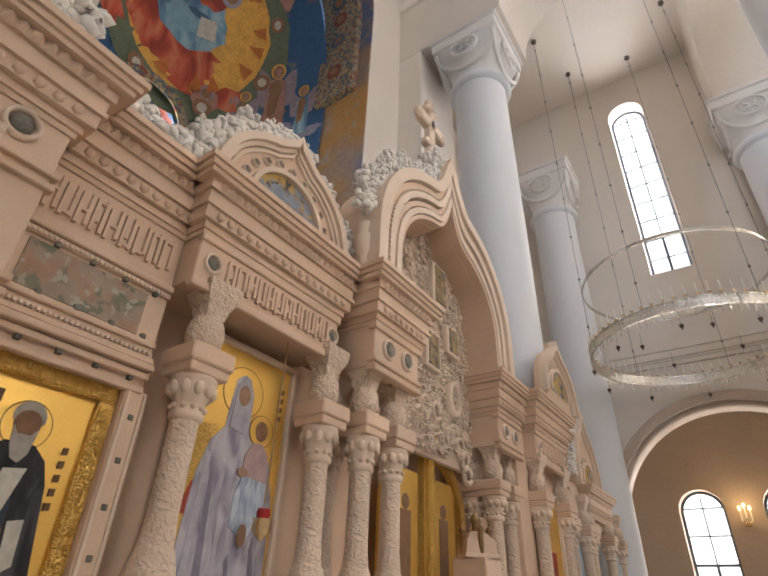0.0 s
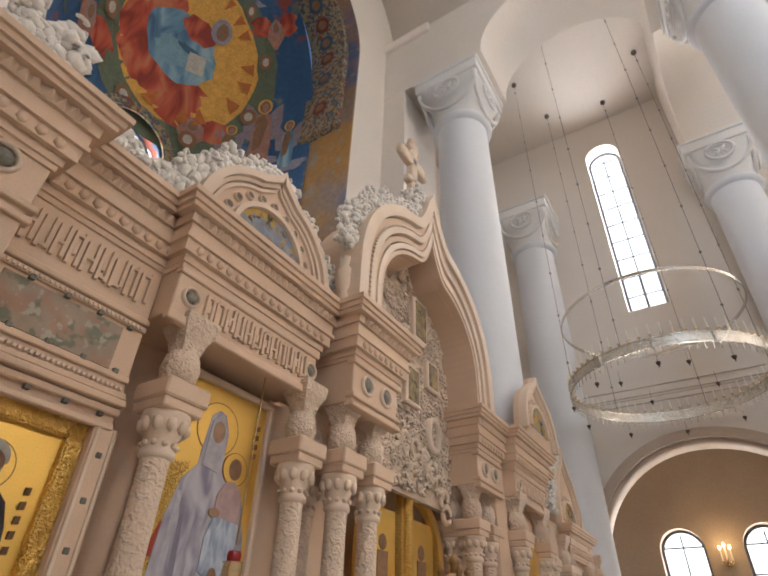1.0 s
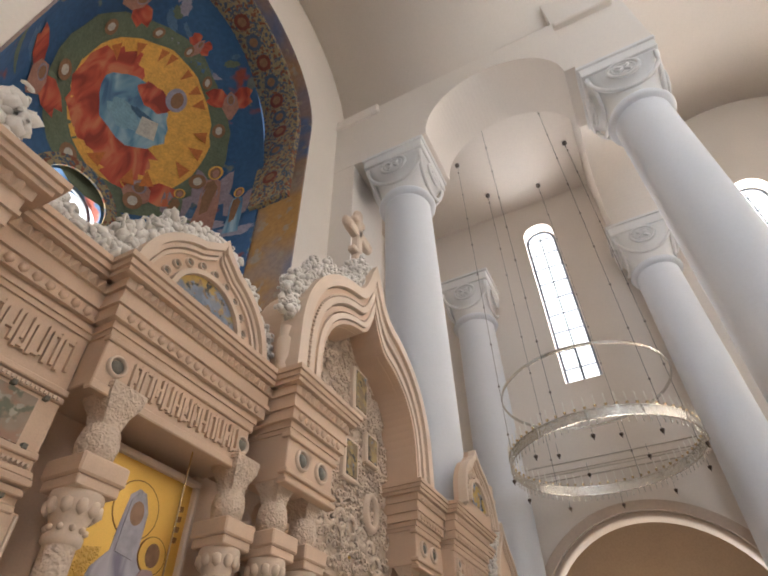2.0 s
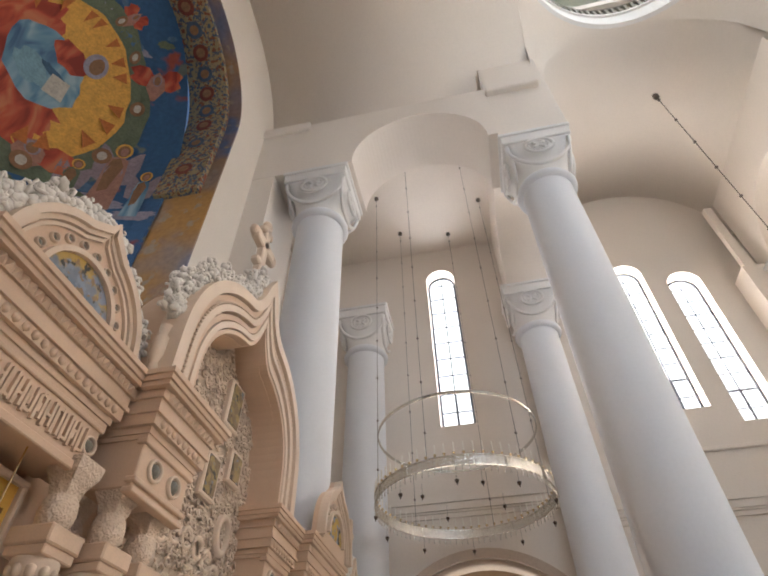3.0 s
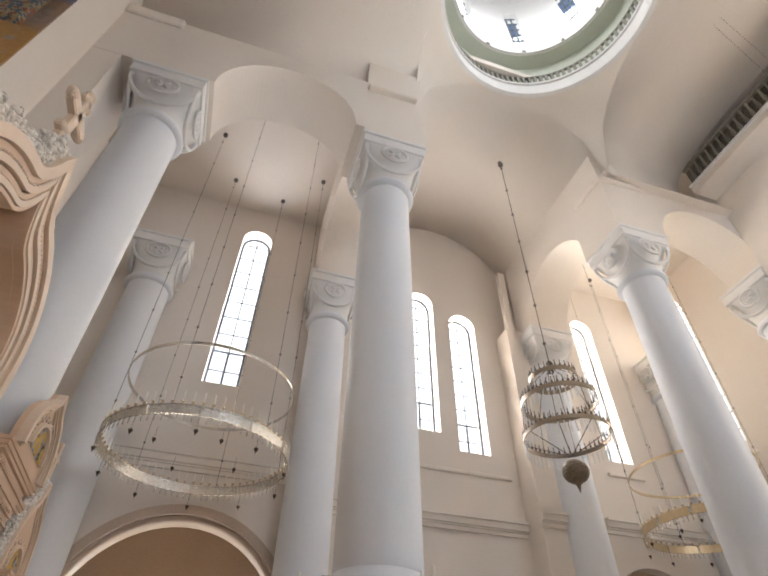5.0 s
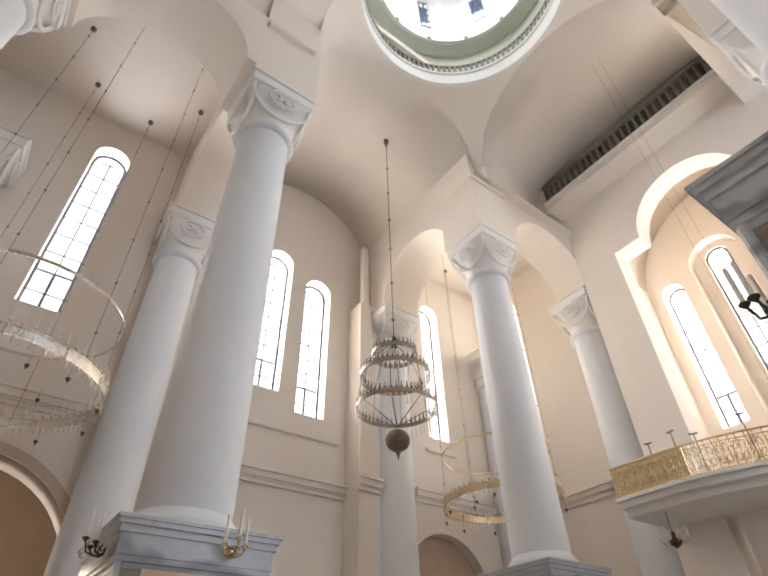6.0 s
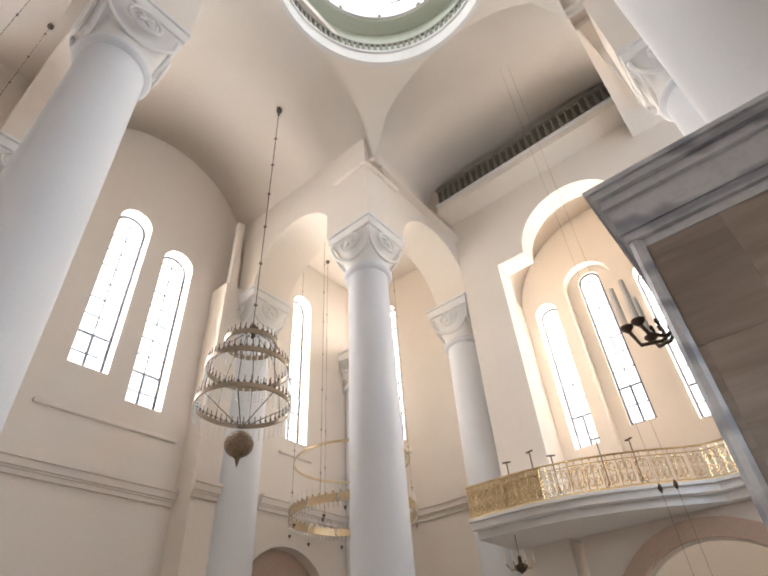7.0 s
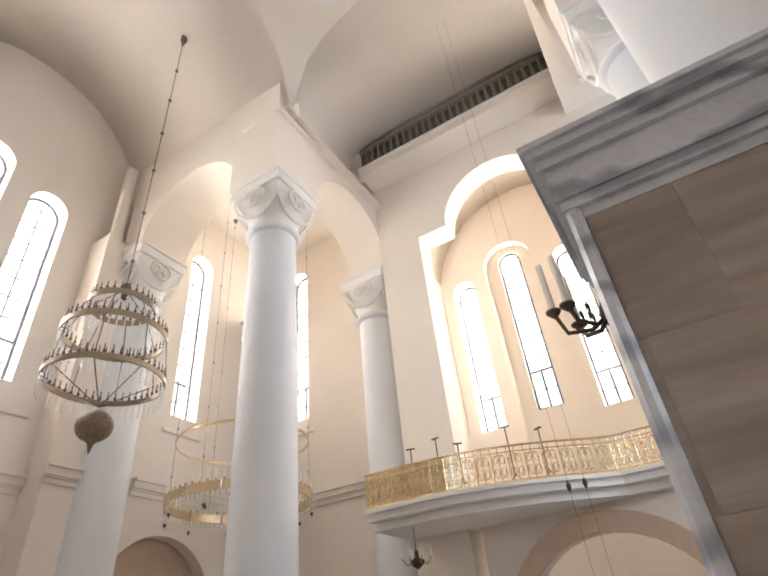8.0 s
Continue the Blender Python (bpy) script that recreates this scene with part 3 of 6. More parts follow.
for sx in (-1, 1):
    tube(bm, [(sx * (0.1 + 0.07 * math.cos(t)), 0, 0.28 + 0.12 * math.sin(t)) for t in [math.tau * j / 10 for j in range(10)]], 0.012, 4, True)
    tube(bm, [(sx * (0.1 + 0.07 * math.cos(t)), 0, 0.62 + 0.12 * math.sin(t)) for t in [math.tau * j / 10 for j in range(10)]], 0.012, 4, True)
tube(bm, [(0, 0, 0.06), (0, 0, 0.95)], 0.014, 4)
tube(bm, [(0.2, 0, 0.06), (0.2, 0, 0.95)], 0.016, 4)
p0 = part("scroll_panel", bm, BRASS, brail)
p0.matrix_basis = pose(9.4, balcony_y(9.4), 0)
x = 9.4
while x > 0.0:
    x -= 0.4
    sl = math.degrees(math.atan2(balcony_y(x + 0.1) - balcony_y(x - 0.1), 0.2))
    o = again(p0, pose(x, balcony_y(x), 0, 0, 0, sl))
    o.parent = brail
bm = bmesh.new()
for a, b in zip(xs[:5], xs[1:6]):
    vs = [bm.verts.new((x, balcony_y(x) - 0.03, z)) for x, z in ((a, 0.05), (b, 0.05), (b, 0.93), (a, 0.93))]
    bm.faces.new(vs)
ob = part("gilded_screen", bm, PALEGOLD, brail, "solid gilded fretwork panel")
sol = ob.modifiers.new("thick", "SOLIDIFY")
sol.thickness = 0.02
# stands of the choir behind the railing
for k, (x, h, tilt) in enumerate(((8.3, 1.5, 20), (7.5, 1.62, -15), (6.9, 1.35, 35), (5.6, 1.6, 10), (4.8, 1.45, -25))):
    st = thing("music_stand", "slim dark music stand behind the balcony railing", "music stand", "music stands", (x, balcony_y(x) - 0.45, 6.28))
    bm = bmesh.new()
    tube(bm, [(0, 0, 0.25), (0, 0, h)], 0.018, 6)
    part("pole", bm, IRON, st)
    for q in range(3):
        bm = bmesh.new()
        an = math.tau * q / 3 + 0.4 * k
        tube(bm, [(0, 0, 0.35), (0.25 * math.cos(an), 0.25 * math.sin(an), 0.01)], 0.012, 5)
        part("leg", bm, IRON, st)
    bm = bmesh.new()
    box(bm, -0.13, 0.13, -0.012, 0.012, -0.015, 0.03, 0.004)
    dk = part("desk", bm, IRON, st)
    dk.matrix_basis = Matrix.Translation((0, 0, h)) @ pose(0, 0, 0, -35, 0, tilt)
# arch of the west door below the balcony
wall_y("wall_west_9", -19.9, 0.9, 7.47, 0, 6.0, 0.5, [(4.2, 5.0, 0.0, 2.6)], label=CREAM)
ARCHSTONE = mat("pinkish_arch_stone", (0.56, 0.40, 0.30), 0.5, vary=0.08, noise_scale=1.5, grain=14)
bm = bmesh.new()
band(bm, [(4.2 + 2.75 * math.cos(math.pi * k / 24), 2.6 + 2.75 * math.sin(math.pi * k / 24)) for k in range(25)], 0.25, -19.36, -19.2)
tagged(part("door_arch", bm, ARCHSTONE), "pinkish stone arch over the west door", "arch", kind="structure")

# enclosing walls to the north and east

slab("wall_east_3", -10, AX - 7.9, YE + 0.1, YE + 0.6, 0, 27, PLASTER, CREAM, "wall")
slab("wall_west_10", -10, -2.9, YN - 0.8, YN - 0.2, 0, 27, PLASTER, CREAM, "wall")
slab("roof_north", -9.2, CX - RA - 0.9, -27, 12, 27, 27.5, PLASTER, "plain plaster ceiling over the north aisle", "ceiling")
slab("roof_south", XS + 0.2, 25, -27, 9.5, 25.6, 26.0, PLASTER, "plain roof over the south aisle", "ceiling")
slab("wall_south_7", XW, XW + 6.8, 7.4, 8.0, 0, 9, PLASTER, CREAM, "wall")
slab("wall_south_8", XW + 1, XW + 6.8, -6.2, -5.6, 0, 9, PLASTER, CREAM, "wall")
slab("ceiling_3", XW + 0.9, XW + 6.9, -6, 8, 8.6, 9.0, PLASTER, "plaster ceiling of the side space", "ceiling")
slab("wall_south_9", XW + 1.0, XW + 1.3, -20, -13, 0, 9, PLASTER, CREAM, "wall")
# daylight from the north windows behind the camera
NORTH = [(y, 1.6, 7.0, 17.0) for y in (-9.6, -11.9, -17.0)]
wall_x("wall_north", -10.0, -27, 12, 0, 27, 1.0, NORTH, label=CREAM)
for o in NORTH:
    i += 1
    window("window_%d" % i, Matrix.Translation((-9.0, o[0], 0)) @ pose(0, 0, 0, 0, 0, 90), 1.6, 7.0, 17.0, 0.5, warm=(0.64, 0.80, 1.0), glow=40)
slab("arch_infill", XW + 0.5, XW + 0.8, -18.3, -13.7, 0, 7.2, ARCHSTONE, "pinkish stone filling of the blind arch", "wall")


# ---- apse ----
def fresco(name, stops, scale, patches, origin=(0, 0, 0)):
    """Painted plaster: colours that follow the distance from a centre, broken up by large and small brush noise."""
    m = bpy.data.materials.new(name)
    m.use_nodes = True
    nt = m.node_tree
    b = nt.nodes["Principled BSDF"]
    b.inputs["Roughness"].default_value = 0.75
    tc = nt.nodes.new("ShaderNodeTexCoord")
    n1 = nt.nodes.new("ShaderNodeTexNoise")
    n1.inputs["Scale"].default_value, n1.inputs["Detail"].default_value = 1.3, 4
    n2 = nt.nodes.new("ShaderNodeTexNoise")
    n2.inputs["Scale"].default_value, n2.inputs["Detail"].default_value = 7.0, 6
    sub = nt.nodes.new("ShaderNodeVectorMath")
    sub.operation = "SUBTRACT"
    sub.inputs[1].default_value = origin
    ln = nt.nodes.new("ShaderNodeVectorMath")
    ln.operation = "LENGTH"
    nt.links.new(tc.outputs["Object"], sub.inputs[0])
    nt.links.new(sub.outputs[0], ln.inputs[0])
    for n in (n1, n2):
        nt.links.new(tc.outputs["Object"], n.inputs["Vector"])
    ad = nt.nodes.new("ShaderNodeMath")
    ad.operation = "MULTIPLY_ADD"
    nt.links.new(n2.outputs[0], ad.inputs[0])
    ad.inputs[1].default_value = 0.5
    nt.links.new(ln.outputs["Value"], ad.inputs[2])
    dv = nt.nodes.new("ShaderNodeMath")
    dv.operation = "DIVIDE"
    nt.links.new(ad.outputs[0], dv.inputs[0])
    dv.inputs[1].default_value = scale
    r = nt.nodes.new("ShaderNodeValToRGB")
    r.color_ramp.interpolation = "LINEAR"
    e = r.color_ramp.elements
    e[0].position, e[0].color = stops[0][0], (*stops[0][1], 1)
    e[1].position, e[1].color = stops[-1][0], (*stops[-1][1], 1)
    for p, c in stops[1:-1]:
        x = e.new(p)
        x.color = (*c, 1)
    nt.links.new(dv.outputs[0], r.inputs[0])
    last = r.outputs[0]
    for k, (lo, hi, col, sc) in enumerate(patches):
        n3 = nt.nodes.new("ShaderNodeTexNoise")
        n3.inputs["Scale"].default_value, n3.inputs["Detail"].default_value = sc, 3
        of = nt.nodes.new("ShaderNodeVectorMath")
        of.inputs[1].default_value = (7.3 * (k + 1), 3.1 * k, 5.7 * k)
        nt.links.new(tc.outputs["Object"], of.inputs[0])
        nt.links.new(of.outputs[0], n3.inputs["Vector"])
        q = nt.nodes.new("ShaderNodeValToRGB")
        q.color_ramp.elements[0].position, q.color_ramp.elements[1].position = lo, hi
        nt.links.new(n3.outputs[0], q.inputs[0])
        mx = nt.nodes.new("ShaderNodeMix")
        mx.data_type = "RGBA"
        mx.inputs[7].default_value = (*col, 1)
        nt.links.new(q.outputs[0], mx.inputs[0])
        nt.links.new(last, mx.inputs[6])
        last = mx.outputs[2]
    mul = nt.nodes.new("ShaderNodeMix")
    mul.data_type, mul.blend_type = "RGBA", "MULTIPLY"
    mul.inputs[0].default_value = 0.45
    nt.links.new(last, mul.inputs[6])
    nt.links.new(n2.outputs[0], mul.inputs[7])
    nt.links.new(mul.outputs[2], b.inputs["Base Color"])
    return m


BLUE, DBLUE, REDP, GREENP, OCHRE = (0.05, 0.145, 0.31), (0.035, 0.095, 0.22), (0.55, 0.08, 0.04), (0.13, 0.18, 0.12), (0.80, 0.45, 0.10)
CY0, CZ0, CR = 7.5, 13.9, 3.32
MED = (AX - 0.3, CY0 + 2.9, CZ0 + 2.95)
CONCH = fresco("apse_fresco", [(0.0, GREENP), (0.38, GREENP), (0.44, DBLUE), (0.75, BLUE), (1.0, BLUE)], 5.2,
               [(0.60, 0.66, (0.42, 0.10, 0.07), 0.9), (0.63, 0.68, (0.20, 0.24, 0.22), 1.2)], MED)
JAMB = fresco("jamb_fresco", [(0.0, (0.25, 0.30, 0.40)), (0.5, (0.45, 0.25, 0.10)), (1.0, (0.15, 0.2, 0.35))], 9.0,
              [(0.42, 0.60, (0.50, 0.27, 0.09), 0.35), (0.52, 0.66, (0.14, 0.19, 0.34), 0.5), (0.58, 0.66, (0.42, 0.34, 0.26), 2.2)], (AX + 3, 6, 12))
ORNA = fresco("ornament_band", [(0.0, (0.42, 0.33, 0.18)), (0.5, (0.30, 0.28, 0.20)), (1.0, (0.42, 0.33, 0.18))], 6.0,
              [(0.52, 0.55, (0.10, 0.14, 0.20), 9.0), (0.57, 0.6, (0.30, 0.10, 0.05), 7.0)])


def ring_arch(name, y0, y1, r0, r1, zfoot, material, label, n=28):
    """An arch band with legs: soffit at radius r0 from y0 to y1, and a face to radius r1 at y0."""
    bm = bmesh.new()
    rows = []
    for k in range(n + 3):
        if k == 0:
            c = [(AX + r0, zfoot), (AX + r1, zfoot)]
        elif k == n + 2:
            c = [(AX - r0, zfoot), (AX - r1, zfoot)]
        else:
            an = math.pi * (k - 1) / n
            c = [(AX + r * math.cos(an), AS + r * math.sin(an)) for r in (r0, r1)]
        (xa, za), (xb, zb) = c
        rows.append([bm.verts.new(v) for v in ((xa, y0, za), (xa, y1, za), (xb, y1, zb), (xb, y0, zb))])
    for a, b in zip(rows, rows[1:]):
        for q in range(4):
            bm.faces.new((a[q], a[(q + 1) % 4], b[(q + 1) % 4], b[q]))
    bm.faces.new(rows[0][::-1]), bm.faces.new(rows[-1])
    bmesh.ops.recalc_face_normals(bm, faces=bm.faces)
    return tagged(part(name, bm, material), label, "arch", kind="structure")


ring_arch("apse_arch_1", YE - 0.03, 7.72, AR - 0.04, AR + 0.003, 0.0, JAMB, "painted reveal of the apse arch with angels")
ring_arch("apse_arch_2", 6.4, 7.75, AR - 0.24, AR + 0.3, 13.7, ORNA, "ornamental painted arch band with small medallions")
bm = bmesh.new()
rows = []
for j in range(31):
    el = math.pi / 2 * j / 30
    rows.append([bm.verts.new((AX + (AR - 0.1) * math.cos(el) * math.cos(math.pi * i / 72), CY0 + CR * math.cos(el) * math.sin(math.pi * i / 72), CZ0 + 6.2 * math.sin(el))) for i in range(73)])
for a, b in zip(rows, rows[1:]):
    for i in range(72):
        bm.faces.new((a[i], a[i + 1], b[i + 1], b[i]))
bmesh.ops.remove_doubles(bm, verts=bm.verts, dist=1e-4)
bmesh.ops.recalc_face_normals(bm, faces=bm.faces)
tagged(part("apse_conch", bm, CONCH, smooth=True), "deep blue painted half dome with a golden medallion", "apse", kind="structure")
# curved apse wall with a round-headed window
circ = math.pi * (AR - 0.1)
wob = arched_wall("apse_wall", Matrix(), circ, 0.0, CZ0, 0.4, [(circ * 0.506, 1.8, 8.1, 12.3)], CONCH, top=lambda u: CZ0 + 0.05, label="painted curved wall of the apse", category="apse")
for v in wob.data.vertices:
    an = math.pi - v.co.x / (AR - 0.1)
    rr = AR - 0.1 + v.co.y
    v.co.x, v.co.y = AX + rr * math.cos(an), CY0 + (rr - 0.01) * math.sin(an)
an = math.pi - 0.506 * math.pi
window("window_20", Matrix.Translation((AX + AR * math.cos(an), CY0 + AR * math.sin(an), 0)) @ pose(0, 0, 0, 0, 0, math.degrees(an) - 90), 1.8, 8.1, 12.3, 0.2, "round-headed apse window with a painted surround", 5, glow=34)


sur = thing("window_surround", "ochre painted ornament band round the apse window", "painting")
bm = bmesh.new()
band(bm, [(-1.07, 8.4)] + [(-1.07 * math.cos(math.pi * k / 20), 12.3 + 1.07 * math.sin(math.pi * k / 20)) for k in range(21)] + [(1.07, 8.4)], 0.17, -0.06, 0.0)
q = part("ornament_band", bm, ORNA, sur)
sur.matrix_world = Matrix.Translation((AX + (AR - 0.28) * math.cos(an), CY0 + (AR - 0.34) * math.sin(an), 0)) @ pose(0, 0, 0, 0, 0, math.degrees(an) - 90)


def on_conch(dx, dz, off=0.0):
    """A point on the conch, dx along the wall and dz up it from the medallion, lifted off the plaster."""
    az = math.pi / 2 + 0.2 - dx / 3.3
    el = 0.47 + dz / 4.9
    ce, se = (math.cos(el), math.sin(el)) if el > 0 else (1.0, el)
    p = Vector((AX + (AR - 0.1) * ce * math.cos(az), CY0 + CR * ce * math.sin(az), CZ0 + 6.2 * se))
    return p + (Vector((AX, CY0 - 1.0, max(p.z - 3.0, min(p.z, CZ0 + 0.8)))) - p).normalized() * (0.02 + off)


def painted(bm, pts, off):
    """A painted shape that follows the curve of the conch."""
    c = (sum(p[0] for p in pts) / len(pts), sum(p[1] for p in pts) / len(pts))
    rings = []
    for f in (1.0, 0.89, 0.78, 0.67, 0.56, 0.45, 0.34, 0.23, 0.12):
        rings.append([bm.verts.new(on_conch(c[0] + (x - c[0]) * f, c[1] + (z - c[1]) * f, off)) for x, z in pts])
    mid = bm.verts.new(on_conch(c[0], c[1], off))
    n_ = len(pts)
    for a_, b_ in zip(rings, rings[1:]):
        for i_ in range(n_):
            bm.faces.new((a_[i_], a_[(i_ + 1) % n_], b_[(i_ + 1) % n_], b_[i_]))
    for i_ in range(n_):
        bm.faces.new((rings[-1][i_], rings[-1][(i_ + 1) % n_], mid))
    return bm


def blob(bm, pts, z=0.0, t=0.03):
    """A flat painted shape with a little thickness."""
    a = [bm.verts.new((x, y, z)) for x, y in pts]
    b = [bm.verts.new((x, y, z + t)) for x, y in pts]
    bm.faces.new(b)
    for i in range(len(pts)):
        bm.faces.new((a[i], a[(i + 1) % len(pts)], b[(i + 1) % len(pts)], b[i]))
    return bm


def oval(cx, cy, rx, ry, n=22, wob=0.0, seed=0):
    rnd = random.Random(seed)
    return [(cx + rx * (1 + wob * rnd.uniform(-1, 1)) * math.cos(math.tau * i / n), cy + ry * (1 + wob * rnd.uniform(-1, 1)) * math.sin(math.tau * i / n)) for i in range(n)]


def paint(name, col, vary=0.18, sc=4.0):
    return mat(name, col, 0.75, vary=vary, noise_scale=sc, grain=14, bump=0.02)


def drape(name, dark, mid, light, scale=3.0, distortion=5.0, detail=2.0):
    """Painted cloth: brushed folds in three tones."""
    m = paint(name, mid)
    nt = m.node_tree
    b = nt.nodes["Principled BSDF"]
    tc = [n for n in nt.nodes if n.type == "TEX_COORD"][0]
    mp = nt.nodes.new("ShaderNodeMapping")
    mp.inputs["Scale"].default_value = (scale, scale, scale * 0.32)
    mp.inputs["Rotation"].default_value = (0.0, 0.35, 0.0)
    w = nt.nodes.new("ShaderNodeTexNoise")
    w.inputs["Scale"].default_value, w.inputs["Distortion"].default_value, w.inputs["Detail"].default_value = 1.0, distortion * 0.15, detail
    nt.links.new(tc.outputs["Object"], mp.inputs[0])
    nt.links.new(mp.outputs[0], w.inputs["Vector"])
    r = nt.nodes.new("ShaderNodeValToRGB")
    e = r.color_ramp.elements
    e[0].position, e[0].color = 0.34, (*dark, 1)
    e[1].position, e[1].color = 0.66, (*light, 1)
    x = e.new(0.5)
    x.color = (*mid, 1)
    nt.links.new(w.outputs[0], r.inputs[0])
    nt.links.new(r.outputs[0], b.inputs["Base Color"])
    return m


P_BLUE, P_RED, P_GOLD, P_SKIN = drape("robe_blue", (0.05, 0.12, 0.24), (0.14, 0.29, 0.42), (0.34, 0.48, 0.55), 1.6, 6), drape("wing_red", (0.28, 0.04, 0.03), (0.52, 0.09, 0.05), (0.58, 0.2, 0.1), 1.8, 8), paint("glory_gold", (0.90, 0.47, 0.10)), paint("ochre_brown", (0.32, 0.17, 0.09))
P_GREEN, P_WHITE, P_GREY = paint("wreath_green", (0.16, 0.20, 0.13)), paint("pale_paint", (0.62, 0.58, 0.50)), paint("robe_lilac", (0.36, 0.34, 0.42))
P_WING, P_ROSE = paint("wing_grey_rose", (0.34, 0.28, 0.32)), paint("robe_rose", (0.46, 0.24, 0.18))
P_MIST = paint("mist_blue", (0.10, 0.20, 0.34))
field = thing("painted_clouds", "muted green and brown cloud shapes on the blue apse vault", "painting")
rnd = random.Random(12)
for k in range(22):
    dx, dz = -3.6 + 9.0 * ((k * 0.618) % 1.0), rnd.uniform(-3.3, -2.3) if k % 2 else rnd.uniform(2.7, 3.9)
    if abs(dx - 0.3) < 1.6 and dz < 0:
        continue
    bm = bmesh.new()
    painted(bm, oval(dx, dz, rnd.uniform(0.5, 0.95), rnd.uniform(0.1, 0.24), 26, 0.22, k), -0.008 + 0.0008 * k)
    part("cloud", bm, (P_GREY, P_GREEN, P_MIST)[k % 3], field)
P_FLAME = paint("flame_orange", (0.60, 0.19, 0.05))
glory = thing("painted_medallion", "golden painted glory with blue and red shapes on the apse", "painting")
SH = [("wreath", P_GREEN, oval(0, 0, 2.0, 1.95, 40, 0.02, 1)), ("glory", P_GOLD, oval(0.05, 0, 1.5, 1.5, 40, 0.02, 2)),
      ("red_wing", P_RED, oval(-0.75, -0.25, 0.62, 0.95, 30, 0.16, 3)), ("red_cloud", P_RED, oval(0.0, -0.85, 0.75, 0.42, 30, 0.2, 8)), ("blue_robe", P_BLUE, oval(-0.1, -0.12, 0.78, 0.6, 24, 0.08, 4)),
      ("blue_fold", paint("robe_blue_light", (0.24, 0.42, 0.52)), oval(-0.2, -0.3, 0.36, 0.22, 16, 0.25, 6)), ("blue_fold", paint("robe_blue_dark", (0.06, 0.14, 0.24)), oval(0.1, -0.05, 0.3, 0.08, 16, 0.25, 7)),
      ("red_mantle", P_RED, oval(0.05, 0.4, 0.42, 0.24, 18, 0.15, 5)), ("book", P_WHITE, [(0.15, -0.42), (0.5, -0.34), (0.42, 0.02), (0.08, -0.06)]),
      ("halo", P_GREY, oval(0.5, 0.66, 0.26, 0.26)), ("head", P_SKIN, oval(0.52, 0.66, 0.15, 0.18))]
for k in range(13):
    an = radians(-100 + 22 * k + 5 * math.sin(k * 2.3))
    SH.append(("flame", P_FLAME, [(0.05 + 1.42 * math.cos(an - 0.09), 1.42 * math.sin(an - 0.09)), (0.05 + 1.42 * math.cos(an + 0.09), 1.42 * math.sin(an + 0.09)), (0.05 + 1.1 * math.cos(an + 0.05), 1.1 * math.sin(an + 0.05))]))
for k in range(9):
    an = math.tau * k / 9 + 0.2
    SH.append(("roundel", P_SKIN, oval(1.74 * math.cos(an), 1.72 * math.sin(an), 0.16, 0.16)))
    SH.append(("roundel", P_WHITE, oval(1.74 * math.cos(an), 1.72 * math.sin(an), 0.08, 0.09)))
for k, (nm, m_, pts) in enumerate(SH):
    bm = bmesh.new()
    painted(bm, [(1.0 + 1.7 * x, 0.16 + 1.7 * z) for x, z in pts], 0.0065 * min(k, 12) + (0.005 if m_ is P_WHITE else 0))
    part(nm, bm, m_, glory)
